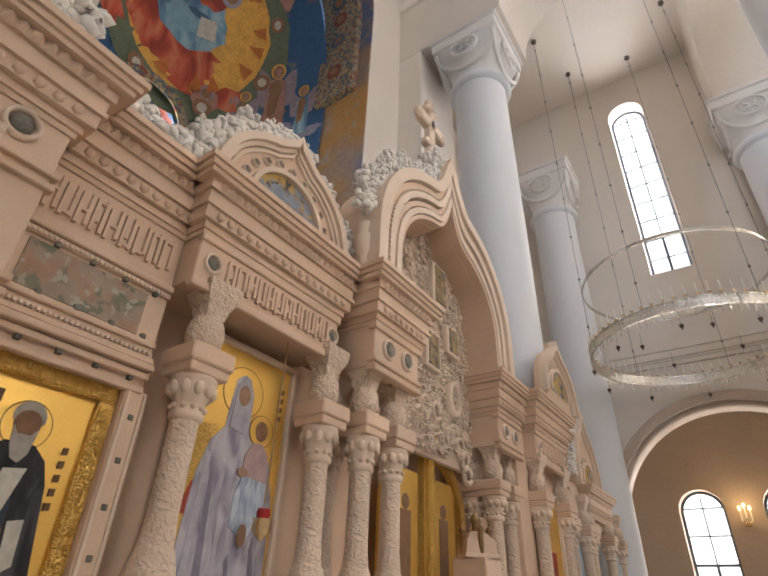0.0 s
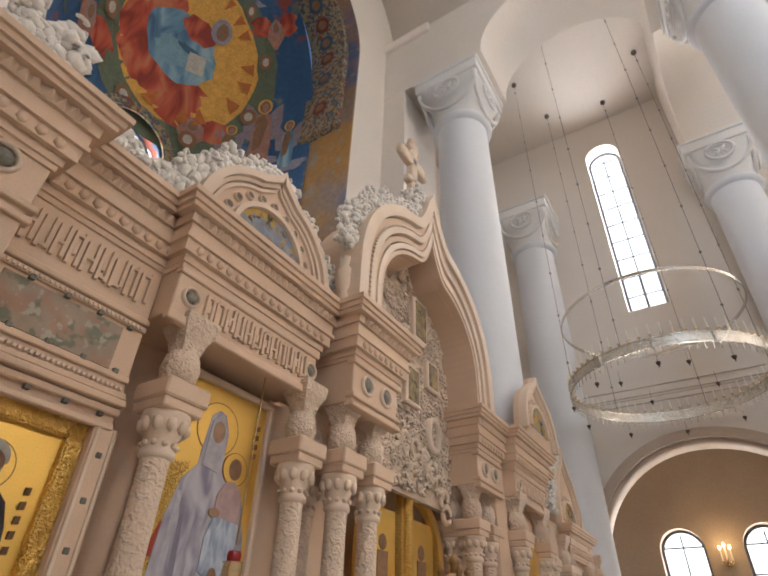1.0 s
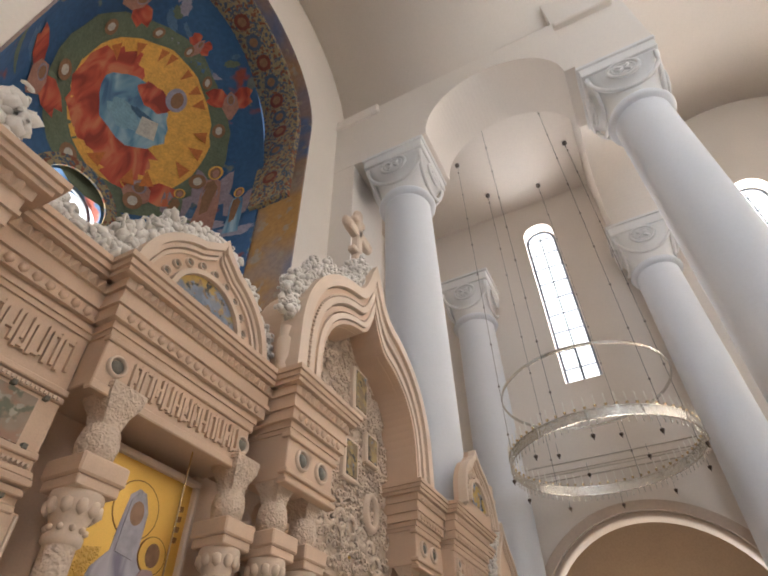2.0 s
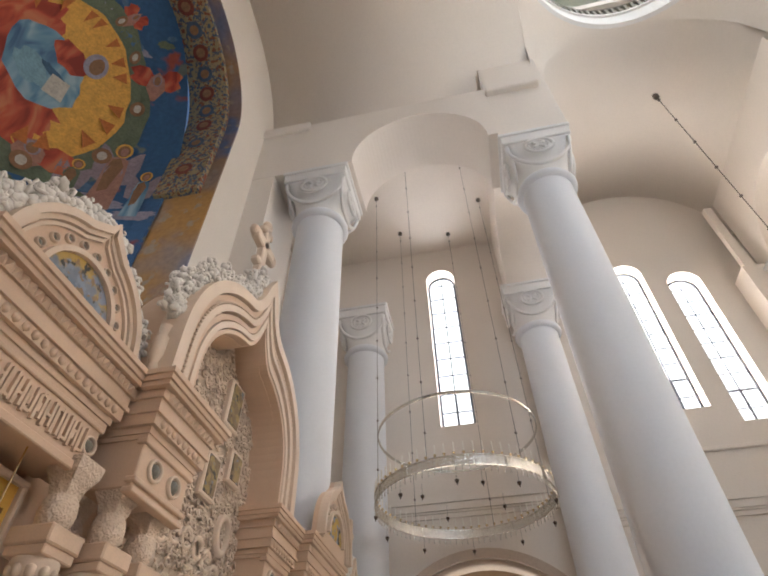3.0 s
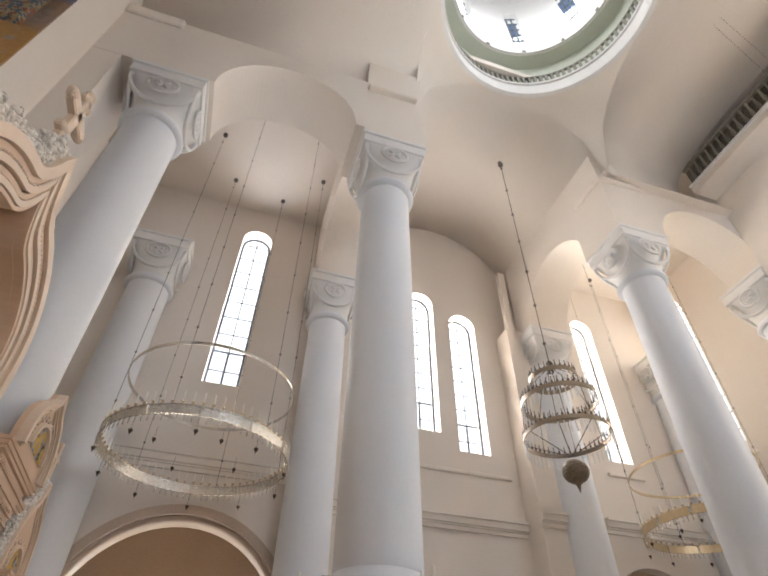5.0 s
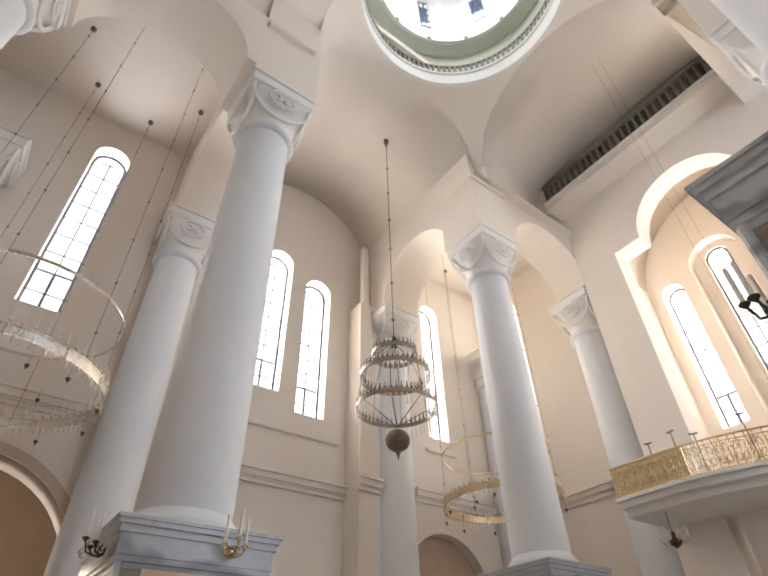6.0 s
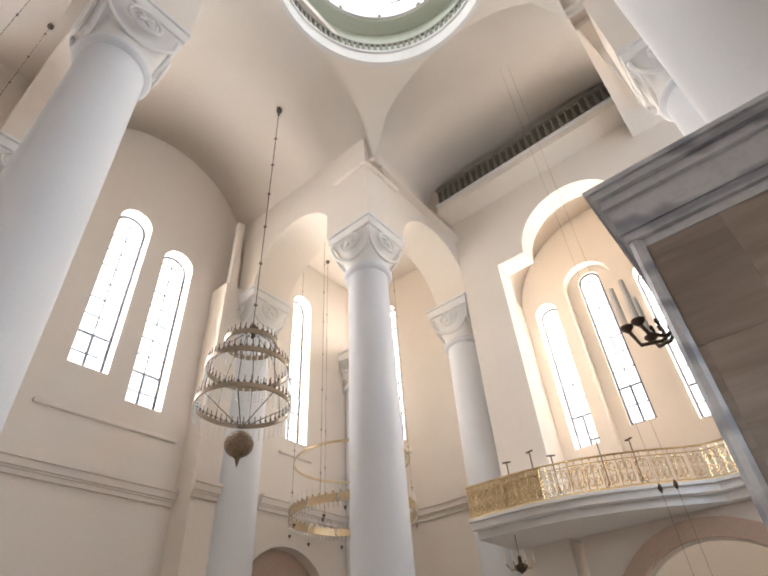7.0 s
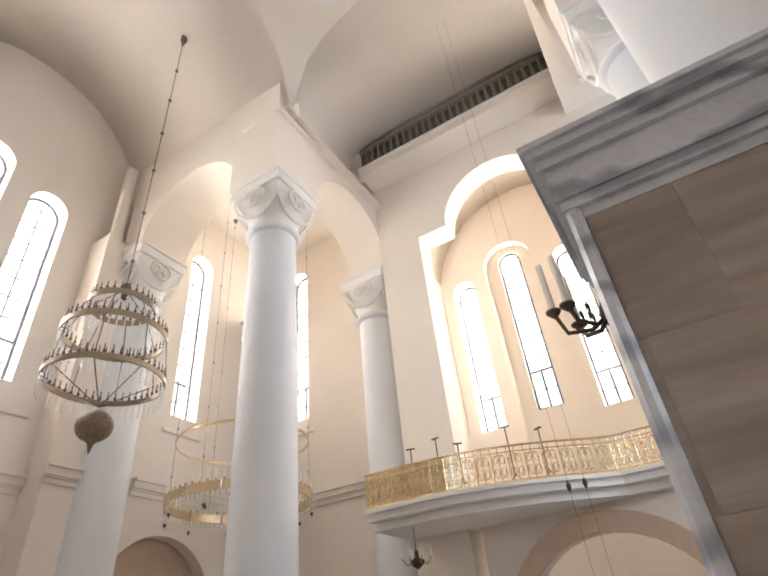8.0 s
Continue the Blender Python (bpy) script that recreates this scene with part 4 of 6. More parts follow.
for j, (dx, dz, sc, kind) in enumerate(((4.1, -1.5, 1.5, 0), (5.05, -2.1, 1.05, 3), (3.2, -2.2, 1.0, 1), (2.1, -2.1, 1.3, 2), (4.3, 1.9, 1.4, 2), (-2.7, 1.7, 1.4, 2), (-1.9, -2.2, 1.3, 2), (1.2, 3.6, 1.2, 2))):
    fig = thing("painted_figure", "small painted figure shape on the blue apse vault", "painting", "painted figures")
    col = (P_SKIN, P_GREEN, P_RED, P_BLUE)[kind]
    wing = (P_WING, P_WING, P_RED, P_WING)[kind]
    if kind == 2:
        shapes = [("wing", P_RED, [(-0.1, 0.12), (-0.4, 0.34), (-0.75, 0.3), (-1.0, 0.12), (-0.8, 0.02), (-0.9, -0.12), (-0.55, -0.2), (-0.2, -0.16)]), ("wing", P_RED, [(0.1, 0.14), (0.35, 0.38), (0.7, 0.36), (0.95, 0.2), (0.75, 0.06), (0.85, -0.1), (0.5, -0.22), (0.15, -0.16)]),
                  ("wing", P_ROSE, [(-0.25, 0.1), (0.0, 0.3), (0.25, 0.1), (0.3, -0.2), (0.05, -0.5), (-0.05, -0.5), (-0.3, -0.2)]), ("halo", P_WING, oval(0, 0.06, 0.16, 0.16)), ("head", P_SKIN, oval(0, 0.05, 0.11, 0.13))]
    else:
        shapes = [("wing", wing, [(0.08, 0.22), (0.3, 0.46), (0.42, 0.5), (0.44, 0.1), (0.36, -0.3), (0.18, -0.35)]), ("wing", wing, [(-0.08, 0.22), (-0.3, 0.46), (-0.42, 0.5), (-0.42, 0.1), (-0.34, -0.3), (-0.18, -0.35)]),
                  ("robe", (P_ROSE, P_GREEN, P_RED, P_BLUE)[kind], [(-0.22, -0.95), (0.26, -0.95), (0.24, -0.4), (0.2, 0.0), (0.16, 0.24), (0.06, 0.32), (-0.06, 0.32), (-0.16, 0.24), (-0.2, 0.0), (-0.18, -0.4)]),
                  ("mantle", P_SKIN, [(-0.14, 0.2), (0.0, 0.28), (0.12, 0.1), (0.04, -0.5), (-0.1, -0.6), (-0.16, -0.1)]), ("halo", P_GOLD, oval(0, 0.46, 0.17, 0.17)), ("hair", P_SKIN, oval(0, 0.45, 0.12, 0.14)), ("head", P_ROSE, oval(0.01, 0.43, 0.075, 0.1))]
    for k, (nm, m_, pts) in enumerate(shapes):
        bm = bmesh.new()
        painted(bm, [(dx + sc * x, dz + sc * z) for x, z in pts], 0.012 + 0.005 * k)
        part(nm, bm, m_, fig)
DARKRED, DBL = paint("medallion_red", (0.22, 0.06, 0.04)), paint("medallion_blue", (0.08, 0.12, 0.18))
# medallions on the ornamental band
for k in range(9):
    an = math.pi * (k - 1.5) / 14
    x, z = (AX + (AR - 0.24) * math.cos(an), AS + (AR - 0.24) * math.sin(an)) if an > 0 else (AX + AR - 0.24, AS + 2.0 * (k - 1.5) * 0.75)
    o = thing("painted_medallion", "small round painted medallion on the arch band", "painting", "arch medallions")
    inn = Vector((-math.cos(max(an, 0)), 0, -math.sin(max(an, 0))))
    side = Vector((0, 1, 0))
    o.matrix_world = Matrix.Translation(Vector((x, 7.1, z)) + inn * 0.004) @ Matrix((side, inn.cross(side), inn)).transposed().to_4x4()
    for nm, m_, r, zz_ in (("rim", ORNA, 0.34, 0), ("field", (DARKRED, DBL)[k % 2], 0.27, 0.012), ("head", P_SKIN, 0.15, 0.024)):
        bm = bmesh.new()
        blob(bm, oval(0, 0, r, r), zz_, 0.012)
        part(nm, bm, m_, o)


# ---- carved stone surfaces ----
def carved(name, base, scale, strength=0.9, dist=0.03, rough=0.6):
    """Stone cut in dense foliage relief."""
    m = mat(name, base, rough, vary=0.05, noise_scale=2.5, grain=50)
    nt = m.node_tree
    b = nt.nodes["Principled BSDF"]
    tc = [n for n in nt.nodes if n.type == "TEX_COORD"][0]
    nz = nt.nodes.new("ShaderNodeTexNoise")
    nz.inputs["Scale"].default_value = scale * 0.6
    mixv = nt.nodes.new("ShaderNodeMix")
    mixv.data_type = "RGBA"
    mixv.inputs[0].default_value = 0.25
    nt.links.new(tc.outputs["Object"], nz.inputs["Vector"])
    nt.links.new(tc.outputs["Object"], mixv.inputs[6])
    nt.links.new(nz.outputs[1], mixv.inputs[7])
    vo = nt.nodes.new("ShaderNodeTexVoronoi")
    vo.feature, vo.inputs["Scale"].default_value = "SMOOTH_F1", scale
    nt.links.new(mixv.outputs[2], vo.inputs["Vector"])
    bp = nt.nodes.new("ShaderNodeBump")
    bp.inputs["Strength"].default_value, bp.inputs["Distance"].default_value = strength, dist
    bp.invert = True
    nt.links.new(vo.outputs[0], bp.inputs["Height"])
    nt.links.new(bp.outputs[0], b.inputs["Normal"])
    return m


CARVE = carved("carved_foliage_stone", (0.76, 0.59, 0.45), 19, 1.0, 0.024)
CARVEGOLD = carved("carved_gilding", (0.85, 0.55, 0.16), 26, 1.0, 0.03, 0.3)
CARVEGOLD.node_tree.nodes["Principled BSDF"].inputs["Metallic"].default_value = 1.0
CREST = carved("white_carved_leaves", (0.86, 0.80, 0.73), 14, 0.45, 0.02)
GEM = mat("brown_green_stone", (0.23, 0.21, 0.165), 0.45, vary=0.25, noise_scale=20, grain=60, bump=0.1)
PICT = fresco("faded_landscape", [(0.0, (0.46, 0.38, 0.28)), (0.5, (0.36, 0.33, 0.22)), (1.0, (0.46, 0.35, 0.26))], 2.0,
              [(0.5, 0.6, (0.50, 0.30, 0.21), 5.0), (0.52, 0.6, (0.24, 0.24, 0.17), 8.0), (0.56, 0.6, (0.55, 0.48, 0.38), 11.0)])

LAYERS = ((4.10, 4.15, 0.02), (4.15, 4.22, 0.04), (4.22, 4.34, 0.09), (4.34, 4.38, 0.12), (4.38, 4.50, 0.10), (4.50, 4.60, 0.13), (4.60, 4.65, 0.2), (4.65, 4.71, 0.23), (4.71, 4.77, 0.26))


def cornice(parent, x0, x1, yf, yb, dz=0.0, left=True, right=True):
    """A stepped cornice with returns, a row of cut teeth and a row of eggs."""
    bm = bmesh.new()
    stack(bm, [(x0 - (o if left else 0), x1 + (o if right else 0), yf - o, yb, a + dz, b + dz) for a, b, o in LAYERS])
    part("cornice", bm, STONE, parent)
    bm = bmesh.new()
    n = max(1, int((x1 - x0) / 0.085))
    for k in range(n + 1):
        x = x0 + (x1 - x0) * k / n
        y, z = yf - 0.135, 4.55 + dz
        vs = [bm.verts.new(v) for v in ((x - 0.035, y, z - 0.045), (x + 0.035, y, z - 0.045), (x, y - 0.045, z + 0.02), (x - 0.035, y, z + 0.045), (x + 0.035, y, z + 0.045))]
        for q in ((0, 1, 2), (1, 4, 2), (4, 3, 2), (3, 0, 2)):
            bm.faces.new([vs[i] for i in q])
    part("tooth_moulding", bm, STONE, parent)
    bm = bmesh.new()
    n = max(1, int((x1 - x0) / 0.11))
    for k in range(n):
        x = x0 + (x1 - x0) * (k + 0.5) / n
        bmesh.ops.create_icosphere(bm, subdivisions=1, radius=0.055, matrix=Matrix.Translation((x, yf - 0.09, 4.28 + dz)) @ Matrix.Diagonal((0.8, 0.6, 1.0, 1)))
    part("egg_moulding", bm, STONE, parent, smooth=True)


def body(parent, x0, x1, yf, yb, z0, z1, material=None, bevel=0.01, name="body"):
    bm = bmesh.new()
    box(bm, x0, x1, yf, yb, z0, z1, bevel)
    return part(name, bm, material or STONE, parent)


def roundel(parent, x, z, y, r=0.1):
    """A round boss with a raised rim and a dark polished stone."""
    bm = bmesh.new()
    lathe(bm, [(r, 0), (r, 0.03), (r * 0.85, 0.045), (r * 0.72, 0.03), (r * 0.72, 0.0)], n=20)
    o = part("rim", bm, PALE, parent, smooth=True)
    o.matrix_basis = Matrix.Translation((x, y, z)) @ pose(0, 0, 0, 90)
    bm = bmesh.new()
    bmesh.ops.create_icosphere(bm, subdivisions=2, radius=r * 0.66, matrix=Matrix.Diagonal((1, 1, 0.6, 1)))
    g = part("stone_boss", bm, GEM, o, "dark polished stone", smooth=True)


def relief_bars(parent, x0, x1, z0, z1, y, seed):
    """Raised bars in place of carved writing."""
    rnd = random.Random(seed)
    bm = bmesh.new()
    x = x0
    while x < x1 - 0.03:
        w = rnd.uniform(0.055, 0.085)
        h = rnd.uniform(0.86, 1.0) * (z1 - z0)
        d = 0.034
        box(bm, x, x + 0.029, y - d, y, z0, z0 + h)
        box(bm, x + w, x + w + 0.029, y - d, y, z0 + (z1 - z0 - h), z1)
        zc = z0 + rnd.choice((0.08, 0.4, 0.55, 0.85)) * (z1 - z0)
        box(bm, x + 0.02, x + w + 0.003, y - d + 0.001, y, zc, zc + 0.026)
        if rnd.random() < 0.5:
            box(bm, x + w * 0.45, x + w * 0.45 + 0.026, y - d + 0.002, y, z0 + 0.3 * (z1 - z0), z0 + 0.62 * (z1 - z0))
        x += w + 0.045
    part("lettering_relief", bm, STONE, parent)


def crest(name, parent, pts, h, y, seed, r=0.07, dens=26):
    """Pierced leafy cresting: crowds of cut leaves along a line of (x, z)."""
    rnd = random.Random(seed)
    bm = bmesh.new()
    ps = [Vector((a, 0, b)) for a, b in pts]
    for a, b in zip(ps, ps[1:]):
        L = (b - a).length
        nrm = Vector((-(b - a).z, 0, (b - a).x)).normalized()
        for k in range(int(L * dens)):
            t = rnd.random()
            hh = h * (0.75 + 0.25 * math.sin(17 * (a.x + t * (b - a).x)))
            u = rnd.random()
            p = a + t * (b - a) + nrm * (hh * u)
            s = r * rnd.uniform(0.6, 1.15) * (1 - 0.25 * u)
            m = Matrix.Translation((p.x, y + rnd.uniform(-0.07, 0.07), p.z)) @ Euler((rnd.uniform(-1, 1), rnd.uniform(0, 6.3), rnd.uniform(-1, 1))).to_matrix().to_4x4() @ Matrix.Diagonal((1.0, 0.7, rnd.uniform(0.8, 1.5), 1))
            if k % 4 == 0:
                tube(bm, [m @ Vector((s * 1.1 * math.cos(q) * (1 - q / 9), 0, s * 1.1 * math.sin(q) * (1 - q / 9))) for q in [j * 0.8 for j in range(7)]], s * 0.34, 5)
            else:
                bmesh.ops.create_icosphere(bm, subdivisions=1, radius=s, matrix=m)
    return tagged(part(name, bm, CREST, parent, "white openwork carved leaf cresting", smooth=True), kind="stuff")


def small_column(parent, x, y, zb=0.3, r=0.105, sc=1.0):
    """A carved stone column: vase foot, relief shaft, leafy capital, block, melon and bracket up to the entablature."""
    bm = bmesh.new()
    lathe(bm, [(r * 1.7, 0), (r * 1.7, 0.9), (r * 1.5, 0.95), (r * 1.7, 1.1), (r * 1.75, 1.3), (r * 1.35, 1.48), (r * 1.15, 1.52)], n=20)
    c = part("column", bm, CARVE, parent, "stone column cut in leaf relief", smooth=True)
    c.matrix_basis = Matrix.Translation((x, y, 0.2))
    bm = bmesh.new()
    lathe(bm, [(r * 1.15, 1.52), (r * 1.1, 1.6), (r * 1.02, 1.7), (r, 2.36)], n=24)
    part("shaft", bm, CARVE, c, smooth=True)
    bm = bmesh.new()
    lathe(bm, [(r, 2.36), (r * 1.25, 2.38), (r * 1.25, 2.42), (r * 1.05, 2.44), (r * 1.15, 2.5), (r * 1.75, 2.66), (r * 1.7, 2.7)], n=20)
    for k in range(10):
        a = math.tau * k / 10
        bmesh.ops.create_icosphere(bm, subdivisions=1, radius=0.045, matrix=Matrix.Translation((r * 1.5 * math.cos(a), r * 1.5 * math.sin(a), 2.6)) @ Matrix.Diagonal((1, 1, 1.5, 1)))
        bmesh.ops.create_icosphere(bm, subdivisions=1, radius=0.026, matrix=Matrix.Translation((r * 1.2 * math.cos(a), r * 1.2 * math.sin(a), 2.46)))
    part("capital", bm, PALE, c, smooth=True)
    bm = bmesh.new()
    w = r * 1.75
    box(bm, -w, w, -w, w, 2.7, 2.78, 0.01)
    box(bm, -w * 1.12, w * 1.12, -w * 1.12, w * 1.12, 2.78, 2.93, 0.015)
    part("impost_block", bm, STONE, c)
    bm = bmesh.new()
    lathe(bm, [(r * 0.9, 2.93), (r * 1.35, 2.98), (r * 1.5, 3.08), (r * 1.35, 3.18), (r * 1.0, 3.24), (r * 1.1, 3.3)], n=20)
    part("melon", bm, CARVE, c, smooth=True)
    bm = bmesh.new()
    rows = []
    for z, h in ((3.22, r * 0.85), (3.32, r * 1.05), (3.42, r * 1.5), (3.5, r * 1.6), (3.54, r * 1.6)):
        rows.append([bm.verts.new((sx * h, sy * h, z)) for sx, sy in ((-1, -1), (1, -1), (1, 1), (-1, 1))])
    for a, b in zip(rows, rows[1:]):
        for q in range(4):
            bm.faces.new((a[q], a[(q + 1) % 4], b[(q + 1) % 4], b[q]))
    bm.faces.new(rows[-1])
    part("bracket", bm, CARVE, c)
    return c


def icon(name, label, x0, x1, z0, z1, y, shapes, rim=0.12, ornate=True):
    """A gold-ground icon in a frame, with plain painted shapes."""
    e = thing(name, label, "icon", at=(0, y, 0))
    body(e, x0, x1, 0, 0.04, z0, z1, GOLDFLAT, 0.0, "panel")
    for a, b, c, d in ((x0 - rim, x1 + rim, z1, z1 + rim), (x0 - rim, x0, z0, z1), (x1, x1 + rim, z0, z1), (x0 - rim, x1 + rim, z0 - rim, z0)):
        body(e, a, b, -0.06, 0.05, c, d, CARVEGOLD if ornate else PALE, 0.015, "frame")
    for k, (nm, m_, pts) in enumerate(shapes):
        bm = bmesh.new()
        vs = [bm.verts.new((px, -0.0012 * (k + 1), pz)) for px, pz in pts]
        vb = [bm.verts.new((px, 0.002, pz)) for px, pz in pts]
        bm.faces.new(vs)
        for i in range(len(vs)):
            bm.faces.new((vs[i], vb[i], vb[(i + 1) % len(vs)], vs[(i + 1) % len(vs)]))
        bmesh.ops.recalc_face_normals(bm, faces=bm.faces)
        part(nm, bm, m_, e)
    return e


def ringpts(cx, cz, r, n=28, a0=0, a1=360):
    return [(cx + r * math.cos(radians(a0 + (a1 - a0) * i / n)), cz + r * math.sin(radians(a0 + (a1 - a0) * i / n))) for i in range(n + 1)]


# ---- icon screen ----
SCREEN = "beige carved stone icon screen with cornices and columns"


def left_bays():
    # projecting block
    e = thing("icon_screen_block", "projecting beige stone block of the icon screen with a round boss", "icon screen", "icon screen bays")
    body(e, 0.14, 0.78, 3.30, 4.2, 0.0, 4.12)
    cornice(e, 0.14, 0.78, 3.30, 4.2)
    roundel(e, 0.5, 3.98, 3.30, 0.12)
    for z in (3.72, 3.62, 2.95, 2.85):
        body(e, 0.1, 0.82, 3.26, 3.34, z, z + 0.05, None, 0.008, "band")
    small_column(e, 0.25, 3.24)
    crest("cresting", e, [(0.12, 4.77), (0.6, 4.77)], 0.72, 3.3, 5, 0.1, 480)
    # recessed bay
    e = thing("icon_screen_bay", "recessed beige stone bay of the icon screen with a carved frieze", "icon screen", "icon screen bays")
    yf = 3.62
    body(e, 0.81, 1.98, yf, 4.2, 2.72, 4.12)
    body(e, 1.86, 2.04, yf, 4.2, 0.0, 2.72, name="jamb")
    body(e, 0.6, 1.98, yf + 0.2, 4.2, 0.0, 2.72, name="back")
    cornice(e, 0.81, 1.98, yf, 4.2, left=False, right=False)
    relief_bars(e, 0.86, 1.93, 3.72, 4.02, yf, 3)
    for z, o in ((3.56, 0.05), (3.5, 0.03), (3.06, 0.03), (2.92, 0.06), (2.86, 0.09), (2.8, 0.05), (2.7, 0.02)):
        body(e, 0.81, 1.98, yf - o, yf + 0.05, z, z + 0.05, None, 0.008, "band")
    body(e, 0.9, 1.8, yf - 0.012, yf + 0.02, 3.12, 3.47, PICT, 0.0, "painted_panel")
    for k in range(30):
        for z in (3.51, 2.99):
            body(e, 0.84 + 0.037 * k, 0.86 + 0.037 * k, yf - 0.045, yf + 0.01, z, z + 0.025, PALE, 0.0, "dentil")
    for k in range(4):
        for z in (3.475, 3.1, 2.77):
            body(e, 1.05 + 0.26 * k, 1.09 + 0.26 * k, yf - 0.035, yf + 0.02, z, z + 0.04, GEM, 0.004, "inlay")
    for k in range(5):
        body(e, 1.93, 1.97, yf - 0.012, yf + 0.02, 1.3 + 0.3 * k, 1.34 + 0.3 * k, GEM, 0.004, "inlay")
    for sx in (1.87, 2.0):
        body(e, sx, sx + 0.025, yf - 0.02, yf + 0.02, 0.5, 2.7, PALE, 0.005, "bead")
    crest("cresting", e, [(0.95, 4.77), (1.8, 4.77)], 0.25, yf - 0.14, 7, 0.065, 300)
    DARK = drape("monk_black", (0.012, 0.011, 0.013), (0.025, 0.022, 0.025), (0.06, 0.06, 0.07), 9, 4)
    BROWN = paint("face_brown", (0.25, 0.13, 0.07))
    BEARD = paint("beard_grey", (0.42, 0.38, 0.33))
    LETTER = paint("letter_brown", (0.16, 0.08, 0.03))
    sh = [("halo", LETTER, ringpts(1.37, 2.33, 0.155)), ("halo", GOLDFLAT, ringpts(1.37, 2.33, 0.148)), ("robe", DARK, [(0.95, 0.6), (1.7, 0.6), (1.68, 1.5), (1.6, 2.0), (1.55, 2.14), (1.46, 2.22), (1.28, 2.22), (1.15, 2.1), (1.02, 1.8), (0.95, 1.2)]),
          ("stole", paint("stole_blue_black", (0.03, 0.045, 0.07)), [(1.3, 0.6), (1.46, 0.6), (1.44, 1.9), (1.33, 1.9)]),
          ("sleeve", P_WHITE, [(1.17, 1.82), (1.22, 1.84), (1.2, 1.98), (1.14, 1.96)]), ("sleeve", P_WHITE, [(1.5, 1.5), (1.57, 1.55), (1.55, 1.8), (1.46, 1.78)]),
          ("hood", BEARD, ringpts(1.37, 2.38, 0.1, 20, -20, 200)), ("head", BROWN, ringpts(1.37, 2.34, 0.082)), ("beard", BEARD, [(1.295, 2.32), (1.31, 2.2), (1.34, 2.12), (1.39, 2.1), (1.43, 2.16), (1.45, 2.32), (1.41, 2.27), (1.33, 2.27)]),
          ("scroll", P_WHITE, [(1.26, 1.78), (1.4, 1.82), (1.46, 2.08), (1.33, 2.06)]), ("hand", BROWN, ringpts(1.27, 1.98, 0.035)), ("hand", BROWN, ringpts(1.41, 1.72, 0.035))]
    for k in range(5):
        sh.append(("lettering_bar", LETTER, [(1.63, 2.2 - 0.085 * k), (1.665, 2.205 - 0.085 * k), (1.665, 2.25 - 0.085 * k), (1.63, 2.245 - 0.085 * k)]))
    for k in range(2):
        sh.append(("lettering_bar", LETTER, [(1.04 + 0.08 * k, 2.42), (1.09 + 0.08 * k, 2.42), (1.09 + 0.08 * k, 2.5), (1.04 + 0.08 * k, 2.5)]))
    icon("icon", "gold-ground icon with a plain dark-robed shape in a gilded carved frame", 0.75, 1.74, 0.6, 2.6, 3.75, sh, 0.13)


def icon_bay(e, x0, x1, yf, yb=4.0):
    """A proud bay: deep opening with an icon, lettered frieze, cornice and an ogee gable."""
    body(e, x0 + 0.12, x1 - 0.12, yf, 4.2, 3.66, 4.12)
    body(e, x0 + 0.1, x1 - 0.1, yf - 0.03, yf + 0.05, 3.60, 3.68, None, 0.01, "band")
    body(e, x0 + 0.1, x1 - 0.1, yf - 0.03, yf + 0.05, 4.05, 4.10, None, 0.01, "band")
    body(e, x0 + 0.12, x1 - 0.12, yb, yb + 0.2, 0.0, 3.66, name="back")
    cornice(e, x0 + 0.12, x1 - 0.12, yf, 4.2)
    roundel(e, x0 + 0.27, 3.87, yf, 0.095)
    roundel(e, x1 - 0.22, 3.87, yf, 0.095)
    relief_bars(e, x0 + 0.42, x1 - 0.34, 3.74, 4.0, yf, 11)


